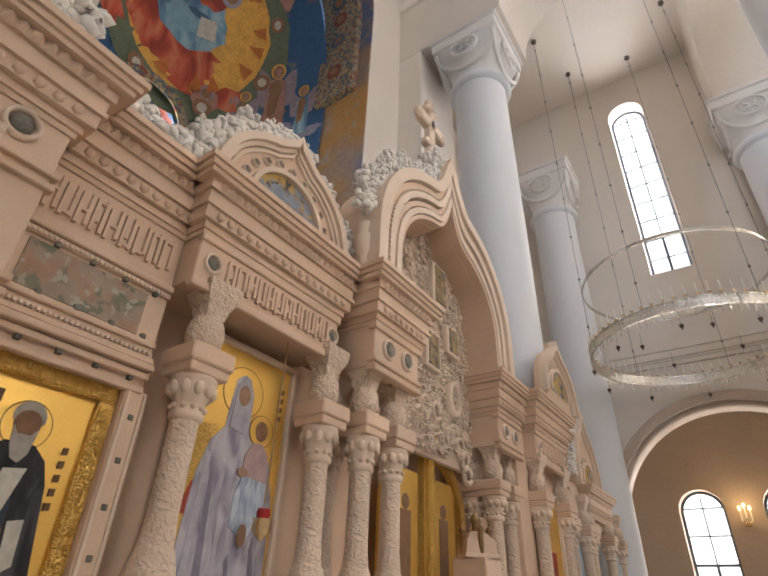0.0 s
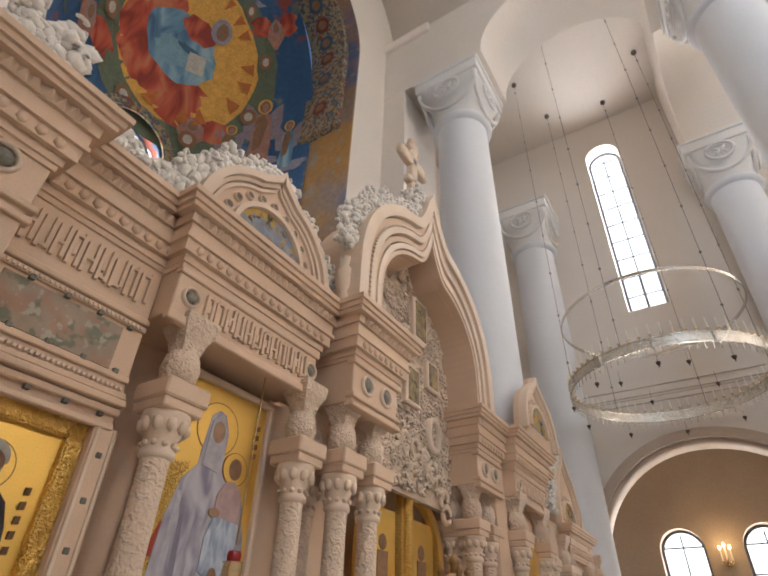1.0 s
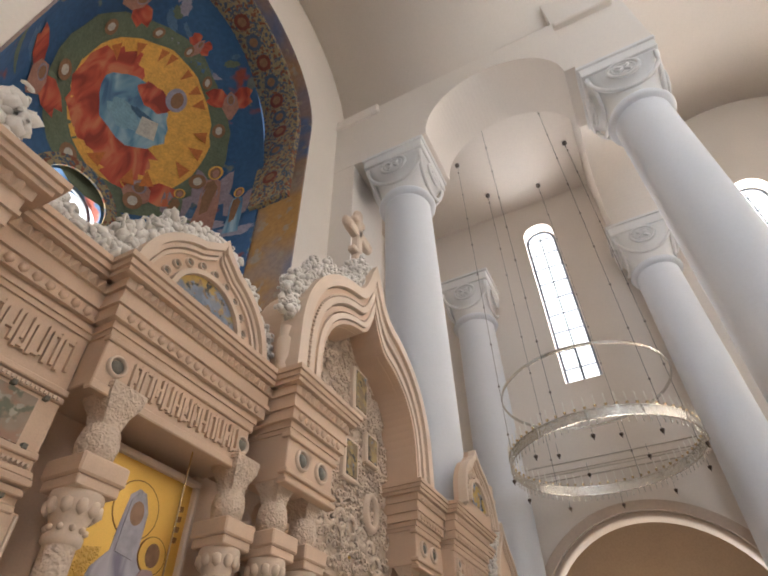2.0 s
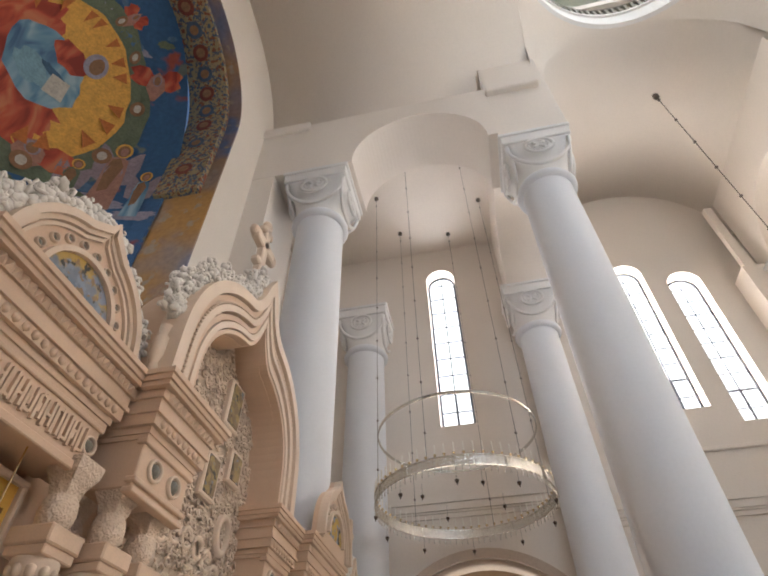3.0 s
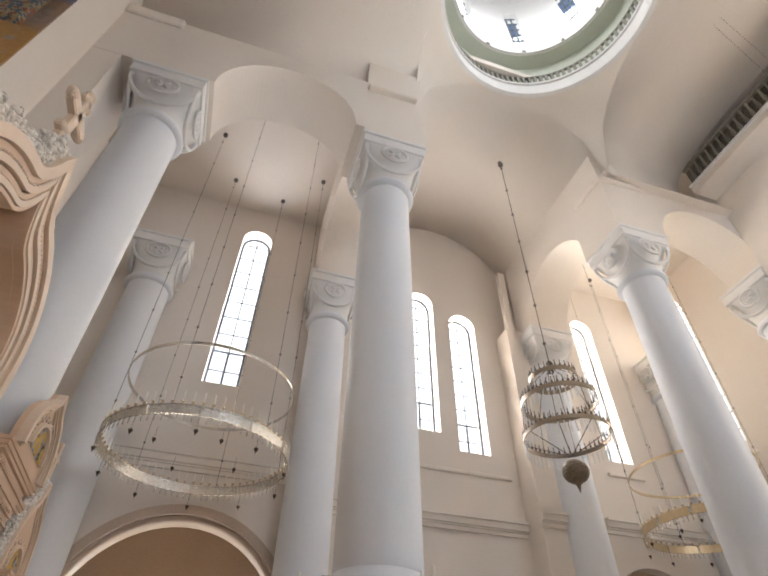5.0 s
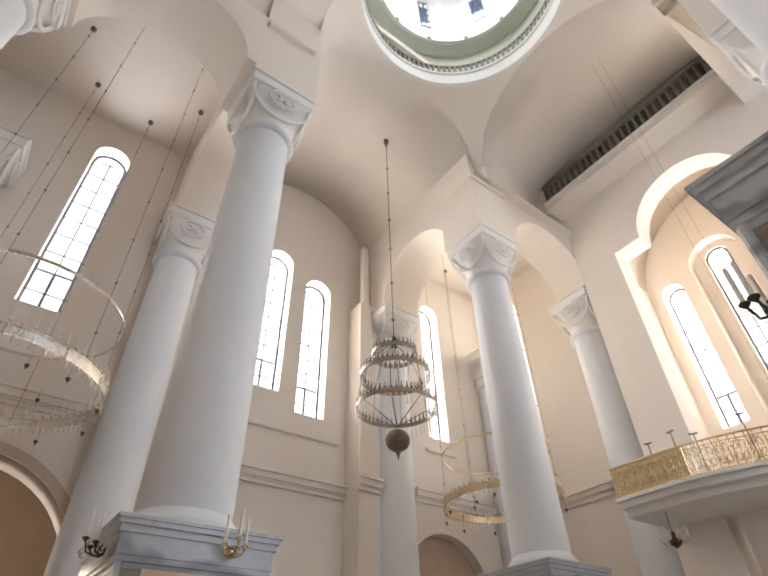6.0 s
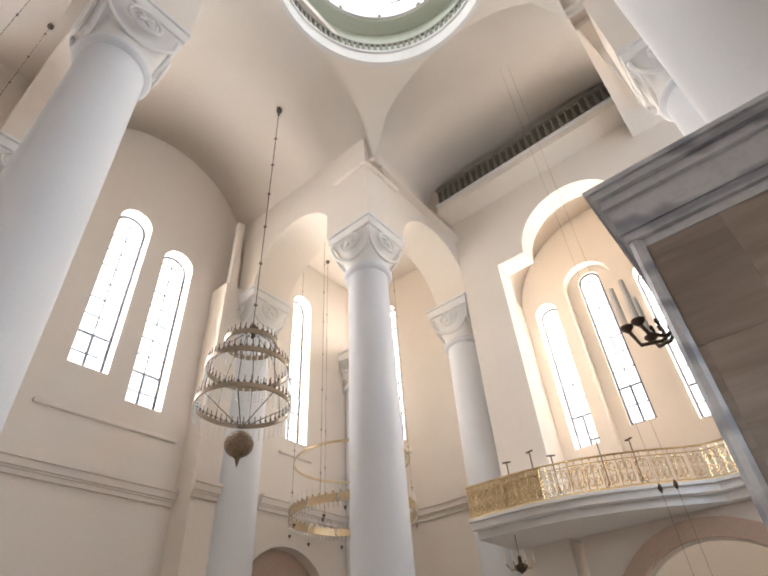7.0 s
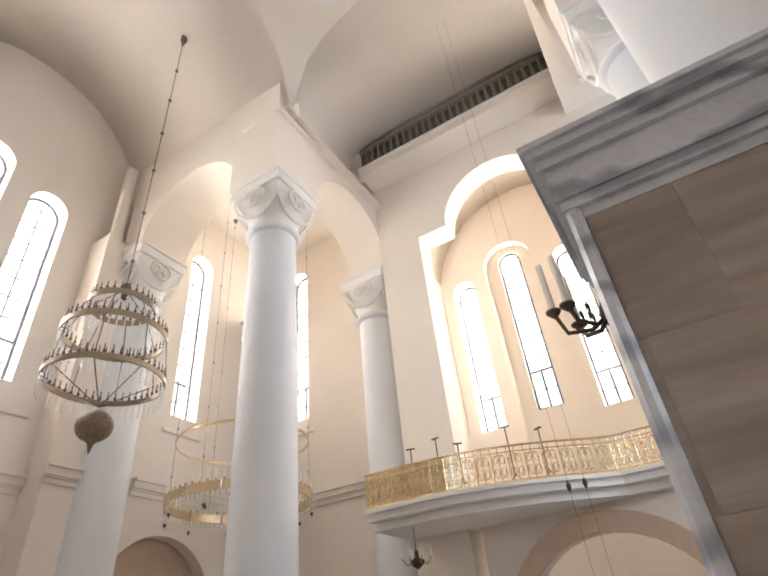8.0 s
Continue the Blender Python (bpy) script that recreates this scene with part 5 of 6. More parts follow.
def gable(e, xc, half, z0, h, y0, y1, seed, crest_h=0.32):
    """An ogee gable with nested mouldings, bosses, a half-round painted lunette and leaf cresting."""
    def ogee(f):
        left = [(xc - half * f, z0), (xc - half * f, z0 + 0.1 * f)] + [(xc - half * f * math.cos(a), z0 + 0.1 * f + h * 0.72 * f * math.sin(a)) for a in [radians(6 * k) for k in range(1, 13)]] + [(xc - 0.06 * f, z0 + h * 0.9 * f), (xc, z0 + h * f)]
        return left + [(2 * xc - a, b) for a, b in left[-2::-1]]
    outer = ogee(1.0)
    bm = bmesh.new()
    fr = [bm.verts.new((a, y0 + 0.06, b)) for a, b in outer]
    bk = [bm.verts.new((a, y1, b)) for a, b in outer]
    bm.faces.new(fr), bm.faces.new(bk[::-1])
    for i in range(len(fr)):
        bm.faces.new((fr[i], bk[i], bk[(i + 1) % len(fr)], fr[(i + 1) % len(fr)]))
    bmesh.ops.recalc_face_normals(bm, faces=bm.faces)
    part("gable", bm, STONE, e)
    for f, w, o in ((0.97, 0.045, -0.05), (0.9, 0.025, 0.0), (0.84, 0.018, 0.02)):
        bm = bmesh.new()
        band(bm, ogee(f), w, y0 + o, y0 + 0.1)
        part("moulding", bm, PALE, e)
    r = half * 0.5
    zl, z0 = z0, z0 + 0.16
    bm = bmesh.new()
    band(bm, ringpts(xc, z0 + 0.02, r + 0.03, 20, 180, 0), 0.03, y0 - 0.01, y0 + 0.1)
    part("lunette_rim", bm, PALE, e)
    bm = bmesh.new()
    vs = [bm.verts.new((a, y0 + 0.045, b)) for a, b in ringpts(xc, z0 + 0.02, r, 20, 180, 0)]
    bm.faces.new(vs)
    part("lunette", bm, LUNETTE, e, "half-round painted lunette with gold sky")
    for k in range(9):
        a = radians(18 + 18 * k)
        roundel(e, xc + (r + 0.14) * math.cos(a), z0 + 0.02 + (r + 0.14) * math.sin(a), y0 + 0.06, 0.055)
    if crest_h > 0:
        crest("cresting", e, [p for p in outer[2:-2]], crest_h, y0 + 0.12, seed, 0.07, 260)


LUNETTE = fresco("lunette_painting", [(0.0, (0.05, 0.05, 0.045)), (0.48, (0.08, 0.09, 0.09)), (0.6, (0.22, 0.27, 0.36)), (0.84, (0.32, 0.35, 0.40)), (0.92, (0.62, 0.42, 0.14)), (1.0, (0.70, 0.45, 0.12))], 0.93,
                 [(0.52, 0.58, (0.34, 0.40, 0.52), 7.0), (0.58, 0.62, (0.07, 0.07, 0.06), 6.0), (0.6, 0.64, (0.40, 0.26, 0.15), 9.0)], (2.9, 3.4, 4.75))
PANELS = fresco("small_panel_painting", [(0.0, (0.40, 0.30, 0.19)), (1.0, (0.34, 0.24, 0.14))], 4.0,
                [(0.5, 0.56, (0.50, 0.36, 0.16), 6.0), (0.6, 0.64, (0.26, 0.30, 0.36), 7.0), (0.58, 0.62, (0.12, 0.10, 0.08), 9.0)])
left_bays()
e = thing("icon_screen_bay", "proud beige stone bay with a lettered frieze and an ogee gable", "icon screen", "icon screen bays")
icon_bay(e, 1.87, 3.96, 3.38)
gable(e, 2.9, 0.98, 4.77, 1.35, 3.4, 3.75, 21)
for x, y in ((2.3, 3.48), (3.8, 3.45)):
    small_column(e, x, y)
VEIL = drape("veil_grey_lilac", (0.24, 0.22, 0.28), (0.40, 0.37, 0.42), (0.52, 0.49, 0.53), 9.0, 3.5)
FACE, SKYR, PINK = paint("face_pale", (0.40, 0.24, 0.15)), drape("robe_sky", (0.28, 0.33, 0.46), (0.42, 0.48, 0.58), (0.58, 0.62, 0.68), 16, 4), paint("robe_pink", (0.55, 0.38, 0.36))
FOLD, FOLDL = paint("veil_fold_dark", (0.26, 0.24, 0.30)), paint("veil_fold_light", (0.52, 0.49, 0.54))
LET = paint("letter_ochre", (0.30, 0.14, 0.03))
sh = [("throne", CARVEGOLD, [(2.6, 0.5), (2.85, 0.5), (2.85, 2.75), (2.6, 2.7)]), ("throne_cushion", P_RED, [(2.62, 2.0), (2.95, 1.95), (2.95, 2.2), (2.7, 2.25)]),
      ("halo", LET, ringpts(3.07, 3.1, 0.245)), ("halo", GOLDFLAT, ringpts(3.07, 3.1, 0.235)),
      ("robe", VEIL, [(2.72, 0.5), (3.6, 0.5), (3.62, 1.5), (3.6, 2.2), (3.5, 2.55), (3.28, 2.72), (3.2, 2.85), (3.2, 3.1), (3.13, 3.25), (3.05, 3.27), (2.97, 3.2), (2.94, 2.95), (2.93, 2.75), (2.8, 2.6), (2.72, 2.3), (2.68, 1.8)]),
      ("fold", FOLD, [(2.98, 0.5), (3.04, 0.5), (2.95, 1.6), (2.9, 2.4), (2.86, 2.4), (2.88, 1.5)]), ("fold", FOLDL, [(2.8, 0.5), (2.86, 0.5), (2.82, 1.5), (2.84, 2.5), (2.79, 2.5), (2.75, 1.5)]),
      ("fold", FOLD, [(3.3, 0.5), (3.36, 0.5), (3.3, 1.2), (3.2, 1.75), (3.17, 1.7), (3.24, 1.2)]), ("fold", FOLDL, [(3.12, 0.5), (3.18, 0.5), (3.12, 1.3), (3.05, 2.0), (3.02, 2.0), (3.07, 1.2)]),
      ("fold", FOLD, [(3.5, 0.5), (3.55, 0.5), (3.52, 1.5), (3.44, 1.9), (3.42, 1.8), (3.47, 1.3)]),
      ("veil", FOLDL, [(2.97, 2.75), (3.16, 2.72), (3.19, 3.1), (3.12, 3.22), (3.05, 3.24), (2.99, 3.15)]), ("face", FACE, oval(3.08, 3.07, 0.07, 0.1)),
      ("small_halo", LET, ringpts(3.35, 2.8, 0.15)), ("small_halo", GOLDFLAT, ringpts(3.35, 2.8, 0.143)),
      ("small_robe", SKYR, [(3.15, 1.95), (3.35, 1.85), (3.5, 2.2), (3.48, 2.5), (3.25, 2.5), (3.15, 2.2)]), ("small_shirt", PINK, [(3.2, 2.38), (3.5, 2.35), (3.47, 2.6), (3.38, 2.69), (3.28, 2.68), (3.2, 2.55)]),
      ("small_head", P_SKIN, oval(3.35, 2.8, 0.075, 0.095)), ("hand", FACE, oval(3.2, 2.4, 0.06, 0.04)), ("feet", FACE, oval(3.3, 1.9, 0.05, 0.09))]
for k in range(4):
    sh.append(("lettering_bar", LET, [(3.52, 2.95 + 0.09 * k), (3.565, 2.955 + 0.09 * k), (3.565, 3.0 + 0.09 * k), (3.52, 2.995 + 0.09 * k)]))
icon("icon", "large gold-ground icon with a plain grey-lilac robed shape", 2.56, 3.64, 0.5, 3.48, 3.8, sh, 0.06, False)
# hanging icon lamp
lamp = thing("icon_lamp", "small brass hanging lamp with a red glass cup", "lamp", at=(3.3, 3.55, 1.95))
bm = bmesh.new()
tube(bm, [(0, 0, 0.2), (0, 0, 1.75)], 0.008, 5)
part("chain", bm, BRASS, lamp)
bm = bmesh.new()
lathe(bm, [(0.01, -0.1), (0.05, -0.06), (0.085, 0.0), (0.075, 0.06), (0.09, 0.07)], n=14)
part("bowl", bm, BRASS, lamp, smooth=True)
bm = bmesh.new()
lathe(bm, [(0.05, 0.05), (0.06, 0.12), (0.05, 0.15)], n=12)
part("glass", bm, mat("red_glass", (0.35, 0.02, 0.02), 0.1), lamp, "red glass cup", smooth=True)


def gate_pier(x0, x1, yf):
    p = thing("gate_pier", "beige stone pier of the royal gate on paired carved columns", "icon screen", "gate piers")
    body(p, x0 + 0.12, x1 - 0.12, yf + 0.02, 4.2, 3.62, 4.12)
    for z in (3.56, 3.66, 4.05):
        body(p, x0 + 0.09, x1 - 0.09, yf - 0.02, yf + 0.1, z, z + 0.055, None, 0.01, "band")
    cornice(p, x0 + 0.12, x1 - 0.12, yf + 0.02, 4.2)
    xm = (x0 + x1) / 2
    roundel(p, xm - 0.19, 3.88, yf + 0.02, 0.12)
    roundel(p, xm + 0.19, 3.88, yf + 0.02, 0.12)
    for x in (x0 + 0.3, x1 - 0.3):
        small_column(p, x, yf + 0.25)
    small_column(p, x0 + 0.32, 3.75)
    body(p, x0 + 0.25, x1 - 0.2, 3.7, 4.2, 0.0, 3.62, name="back")
    return p


gate_pier(3.98, 5.13, 3.04)
gate_pier(7.5, 8.65, 3.14)

# ogee arch of the royal gate
g = thing("gate_arch", "ogee stone arch over the royal gate with leaf cresting", "arch")


def keel(half, z0, zs, za, xc=6.1, n=14):
    """An ogee outline: upright foot, round shoulder, concave sweep to the tip."""
    left = [(xc - half, z0)]
    hz = (za - zs) * 0.66
    for k in range(n + 1):
        a = radians(74) * k / n
        left.append((xc - half * math.cos(a) ** 0.92, zs + hz * math.sin(a) ** 0.9))
    x1, z1 = left[-1]
    for k in range(1, 9):
        t = k / 8
        left.append((x1 + (xc - x1) * t, z1 + (za - z1) * (0.18 * t + 0.82 * t ** 2.2)))
    return left + [(2 * xc - a, b) for a, b in left[-2::-1]]


for half, za, w, d0, d1, m_ in ((1.98, 8.25, 0.09, 3.0, 3.35, PALE), (1.85, 8.0, 0.06, 3.06, 3.5, STONE), (1.75, 7.8, 0.05, 3.03, 3.4, PALE), (1.66, 7.6, 0.04, 3.07, 3.5, STONE), (1.58, 7.42, 0.045, 3.04, 3.4, PALE), (1.51, 7.28, 0.03, 3.06, 3.85, STONE)):
    bm = bmesh.new()
    band(bm, keel(half, 4.77, 5.25 + (half - 1.4) * 0.3, za), w, d0, d1)
    part("moulding", bm, m_, g)
bm = bmesh.new()
o, i_ = keel(2.0, 4.77, 5.4, 8.3), keel(1.49, 4.77, 5.28, 7.22)
for y in (3.2, 3.9):
    a = [bm.verts.new((p[0], y, p[1])) for p in o]
    b = [bm.verts.new((p[0], y, p[1])) for p in i_]
    for k in range(len(a) - 1):
        bm.faces.new((a[k], a[k + 1], b[k + 1], b[k]))
    if y == 3.2:
        fo, fi = a, b
for k in range(len(a) - 1):
    bm.faces.new((fo[k], fo[k + 1], a[k + 1], a[k]))
    bm.faces.new((fi[k], fi[k + 1], b[k + 1], b[k]))
bmesh.ops.recalc_face_normals(bm, faces=bm.faces)
part("voussoir_body", bm, STONE, g)
bm = bmesh.new()
for pts in (keel(1.8, 4.8, 5.4, 7.9),):
    for (xa, za), (xb, zb) in zip(pts, pts[1:]):
        L = math.hypot(xb - xa, zb - za)
        for k in range(max(1, int(L / 0.07))):
            t = (k + 0.5) / max(1, int(L / 0.07))
            bmesh.ops.create_icosphere(bm, subdivisions=1, radius=0.026, matrix=Matrix.Translation((xa + t * (xb - xa), 3.04, za + t * (zb - za))))
tagged(part("bead_row", bm, PALE, g, smooth=True), kind="stuff")
kp = keel(2.05, 5.0, 5.45, 8.35)
crest("cresting", g, kp[2:-2], 0.36, 3.2, 33, 0.07, 230)
bm = bmesh.new()
lathe(bm, [(0.02, 0), (0.09, 0.08), (0.06, 0.16), (0.1, 0.26), (0.1, 0.5), (0.06, 0.56), (0.08, 0.7)], cx=4.05, cy=3.25, n=14)
bmesh.ops.translate(bm, verts=bm.verts, vec=(0, 0, 4.85))
part("pendant", bm, PALE, g, smooth=True)
# cross on the tip
cr = thing("stone_cross", "carved pale stone cross on the tip of the gate arch", "cross", at=(6.1, 3.45, 8.25))
bm = bmesh.new()
for x0, x1, z0, z1 in ((-0.1, 0.1, 0.0, 1.75), (-0.42, 0.42, 1.05, 1.3), (-0.2, 0.2, 1.5, 1.65), (-0.24, 0.24, 0.55, 0.7)):
    box(bm, x0, x1, -0.08, 0.08, z0, z1, 0.03)
part("shaft", bm, PALE, cr)
for x, z in ((-0.42, 1.18), (0.42, 1.18), (0, 1.78), (0, 0.1)):
    bm = bmesh.new()
    bmesh.ops.create_icosphere(bm, subdivisions=2, radius=0.14, matrix=Matrix.Translation((x, 0, z)) @ Matrix.Diagonal((1, 0.7, 1, 1)))
    part("finial", bm, CARVE, cr, smooth=True)
crest("leaf_base", cr, [(-0.16, -0.1), (0.0, 0.1), (0.16, -0.1)], 0.5, 0.0, 9, 0.075, 80)

# pierced tympanum and gilded doors
t = thing("carved_tympanum", "openwork carved stone tympanum with small painted panels over the gate", "carving")
bm = bmesh.new()
ins = keel(1.5, 3.2, 5.28, 7.22)
vs = [bm.verts.new((a, 3.66, b)) for a, b in ins]
bm.faces.new(vs)
r_ = bmesh.ops.extrude_face_region(bm, geom=list(bm.faces))
bmesh.ops.translate(bm, verts=[q for q in r_["geom"] if isinstance(q, bmesh.types.BMVert)], vec=(0, 0.08, 0))
part("backing", bm, CARVE, t)
rnd = random.Random(4)
bm = bmesh.new()
for k in range(1100):
    x, z = 6.1 + rnd.uniform(-1.42, 1.42), rnd.uniform(3.3, 6.95)
    lim = 1.42 if z < 5.4 else 1.42 * max(0.08, math.cos((z - 5.4) / 1.6 * 1.3))
    if abs(x - 6.1) > lim:
        continue
    s = rnd.uniform(0.05, 0.1)
    a0, sg = rnd.uniform(0, 6.3), rnd.choice((-1, 1))
    tube(bm, [(x + s * (1 - q / 10) * math.cos(a0 + sg * q), 3.61, z + s * (1 - q / 10) * math.sin(a0 + sg * q)) for q in [j * 0.75 for j in range(8)]], 0.017, 5)
tagged(part("scrollwork", bm, PALE, t, smooth=True), kind="stuff")
for x, z, w, h in ((6.5, 6.0, 0.17, 0.34), (5.5, 4.95, 0.16, 0.26), (6.9, 5.15, 0.14, 0.2), (6.25, 4.75, 0.15, 0.26)):
    body(t, x - w - 0.06, x + w + 0.06, 3.52, 3.64, z - h - 0.06, z + h + 0.06, PALE, 0.02, "panel_frame")
    body(t, x - w, x + w, 3.51, 3.58, z - h, z + h, PANELS, 0.0, "painted_panel")
for x in (5.4, 6.95):
    bm = bmesh.new()
    lathe(bm, [(0.24, 0), (0.24, 0.08), (0.17, 0.1), (0.17, 0.0)], n=24)
    q = part("oval_frame", bm, PALE, t, smooth=True)
    q.matrix_basis = Matrix.Translation((x, 3.62, 4.2)) @ pose(0, 0, 0, 90) @ Matrix.Diagonal((0.85, 1.2, 1, 1))
for k in range(13):
    a = math.pi * (k + 0.5) / 13
    bm = bmesh.new()
    tube(bm, [(6.15 + 1.25 * math.cos(a) + 0.12 * math.cos(q), 3.62, 3.05 + 0.85 * math.sin(a) + 0.12 * math.sin(q)) for q in [math.tau * j / 12 for j in range(12)]], 0.04, 6, True)
    part("scallop", bm, PALE, t, smooth=True)
d = thing("royal_doors", "gilded openwork royal doors with small painted panels", "door", at=(0, 3.86, 0))
for sx in (-1, 1):
    bm = bmesh.new()
    pts = [(6.5 + sx * 0.06, 0.2), (6.5 + sx * 0.06, 3.35)] + [(6.5 + sx * (0.06 + 0.95 * math.sin(q)), 2.55 + 0.8 * math.cos(q)) for q in [radians(9 * k) for k in range(1, 11)]] + [(6.5 + sx * 1.01, 0.2)]
    band(bm, pts, 0.07, -0.08, 0.02)
    leaf = part("door_leaf", bm, CARVEGOLD, d)
    for z0, z1 in ((0.3, 1.55), (1.75, 3.0)):
        bm = bmesh.new()
        box(bm, min(6.5 + sx * 0.2, 6.5 + sx * 0.85), max(6.5 + sx * 0.2, 6.5 + sx * 0.85), -0.02, 0.02, z0, z1, 0.0)
        part("painted_panel", bm, GOLDFLAT, leaf)
        bm = bmesh.new()
        box(bm, 6.5 + sx * 0.5 - 0.12, 6.5 + sx * 0.5 + 0.12, -0.03, 0.02, z0, z0 + 0.75, 0.0)
        bmesh.ops.create_icosphere(bm, subdivisions=2, radius=0.1, matrix=Matrix.Translation((6.5 + sx * 0.5, -0.02, z0 + 0.85)) @ Matrix.Diagonal((1, 0.1, 1, 1)))
        part("robe_shape", bm, P_SKIN, leaf)
    bm = bmesh.new()
    box(bm, min(6.5, 6.5 + sx * 1.0), max(6.5, 6.5 + sx * 1.0), -0.07, 0.02, 1.58, 1.72, 0.01)
    part("rail", bm, CARVEGOLD, leaf)
bm = bmesh.new()
lathe(bm, [(0.07, 0.2), (0.07, 3.3), (0.1, 3.35), (0.07, 3.4), (0.11, 3.5), (0.1, 3.58), (0.02, 3.66)], cx=6.5, cy=-0.1, n=16)
part("astragal", bm, CARVEGOLD, d, smooth=True)

bk = thing("screen_wall", "plain beige stone wall behind the icon screen", "icon screen")
body(bk, -3.0, 11.7, 4.26, 4.4, 0.0, 4.7)
body(bk, 3.75, 4.6, 3.9, 4.2, 0.0, 3.7, name="jamb")
# right-hand bay and the return of the screen behind the column
e = thing("icon_screen_bay", "proud beige stone bay beyond the gate with a lettered frieze", "icon screen", "icon screen bays")
icon_bay(e, 8.65, 10.5, 2.98, 3.22)
body(e, 8.35, 8.8, 3.2, 4.2, 0.0, 4.1, name="jamb")
gable(e, 9.6, 0.9, 4.77, 1.3, 2.66, 2.86, 27, 0.0)
for x in (8.95, 10.2):
    small_column(e, x, 3.1)
icon("icon", "gold-ground icon in the bay beyond the royal gate", 9.1, 10.05, 0.5, 3.2, 3.18, [("robe", P_RED, [(9.3, 0.5), (9.85, 0.5), (9.75, 2.3), (9.4, 2.3)]), ("halo", GOLD, ringpts(9.58, 2.6, 0.2))], 0.05, False)
p = gate_pier(10.5, 11.5, 3.3)
bm = bmesh.new()
lathe(bm, [(0.16, 0), (0.1, 0.1), (0.14, 0.3), (0.16, 0.4), (0.08, 0.5)], cx=11.0, cy=3.6, n=12)
bmesh.ops.translate(bm, verts=bm.verts, vec=(0, 0, 4.77))
part("finial", bm, PALE, p, smooth=True)
e = thing("side_screen", "beige stone side chapel screen with an ogee gable and cross", "icon screen")
body(e, 11.6, 16.2, 3.55, 4.2, 3.2, 4.0)
cornice(e, 13.2, 15.0, 3.45, 4.2, -0.75)
gable(e, 14.1, 0.95, 4.02, 2.1, 3.5, 3.8, 29, 0.25)
for x in (11.8, 12.9, 13.3, 14.9, 16.0):
    small_column(e, x, 3.5)
body(e, 11.9, 12.9, 3.6, 3.66, 1.2, 3.2, mat("pale_glass_icon", (0.60, 0.66, 0.70), 0.08), 0.0, "glazed_panel")
bm = bmesh.new()
box(bm, 14.03, 14.17, 3.58, 3.72, 6.1, 7.1, 0.02)
box(bm, 13.85, 14.35, 3.6, 3.7, 6.65, 6.8, 0.02)
part("cross", bm, PALE, e)

OLDGOLD = mat("dull_gilding", (0.42, 0.27, 0.13), 0.4, 0.8, vary=0.12, noise_scale=9, grain=50, bump=0.1)
# model church on the stand by the gate
s = thing("tabernacle", "pale stone shrine with five small gilded domes", "shrine", at=(6.9, 3.3, 0))
bm = bmesh.new()
box(bm, -0.24, 0.24, -0.24, 0.24, 0, 2.0, 0.02)
part("body", bm, STONE, s)
bm = bmesh.new()
lathe(bm, [(0.33, 2.0), (0.3, 2.05), (0.26, 2.2), (0.15, 2.3), (0.1, 2.32)], n=4)
part("roof", bm, STONE, s)
for k, (x, y, z, r) in enumerate(((0, 0, 2.42, 0.07), (0.13, 0.13, 2.3, 0.05), (-0.13, 0.13, 2.3, 0.05), (0.13, -0.13, 2.3, 0.05), (-0.13, -0.13, 2.3, 0.05))):
    bm = bmesh.new()
    lathe(bm, [(r * 0.7, z - 0.25), (r * 0.7, z), (r * 0.8, z + 0.01), (r, z + r * 0.55), (r * 0.85, z + r * 1.15), (r * 0.35, z + r * 1.6), (0.006, z + r * 2.0), (0.004, z + r * 3.2)], x, y, 12)
    part("dome", bm, OLDGOLD, s, "dull gilded onion dome", smooth=True)


# ---- marble pedestals ----
def marble(name, base, vein, scale, rough=0.22, bend=7.0):
    m = mat(name, base, rough, vary=0.08, noise_scale=1.2, grain=10, bump=0.02)
    nt = m.node_tree
    b = nt.nodes["Principled BSDF"]
    src = b.inputs["Base Color"].links[0].from_socket
    tc = [n for n in nt.nodes if n.type == "TEX_COORD"][0]
    w = nt.nodes.new("ShaderNodeTexWave")
    w.bands_direction = "Z"
    w.inputs["Scale"].default_value, w.inputs["Distortion"].default_value, w.inputs["Detail"].default_value = scale, bend, 4.0
    w.inputs["Detail Scale"].default_value = 1.2
    nt.links.new(tc.outputs["Object"], w.inputs["Vector"])
    r = nt.nodes.new("ShaderNodeValToRGB")
    r.color_ramp.elements[0].position, r.color_ramp.elements[1].position = 0.0, 0.35
    r.color_ramp.elements[0].color, r.color_ramp.elements[1].color = (1, 1, 1, 1), (0, 0, 0, 1)
    nt.links.new(w.outputs[0], r.inputs[0])
    mx = nt.nodes.new("ShaderNodeMix")
    mx.data_type = "RGBA"
    mx.inputs[7].default_value = (*vein, 1)
    nt.links.new(r.outputs[0], mx.inputs[0])
    nt.links.new(src, mx.inputs[6])
    nt.links.new(mx.outputs[2], b.inputs["Base Color"])
    return m


GREYMARBLE = marble("white_grey_marble", (0.58, 0.60, 0.65), (0.30, 0.31, 0.36), 0.35)


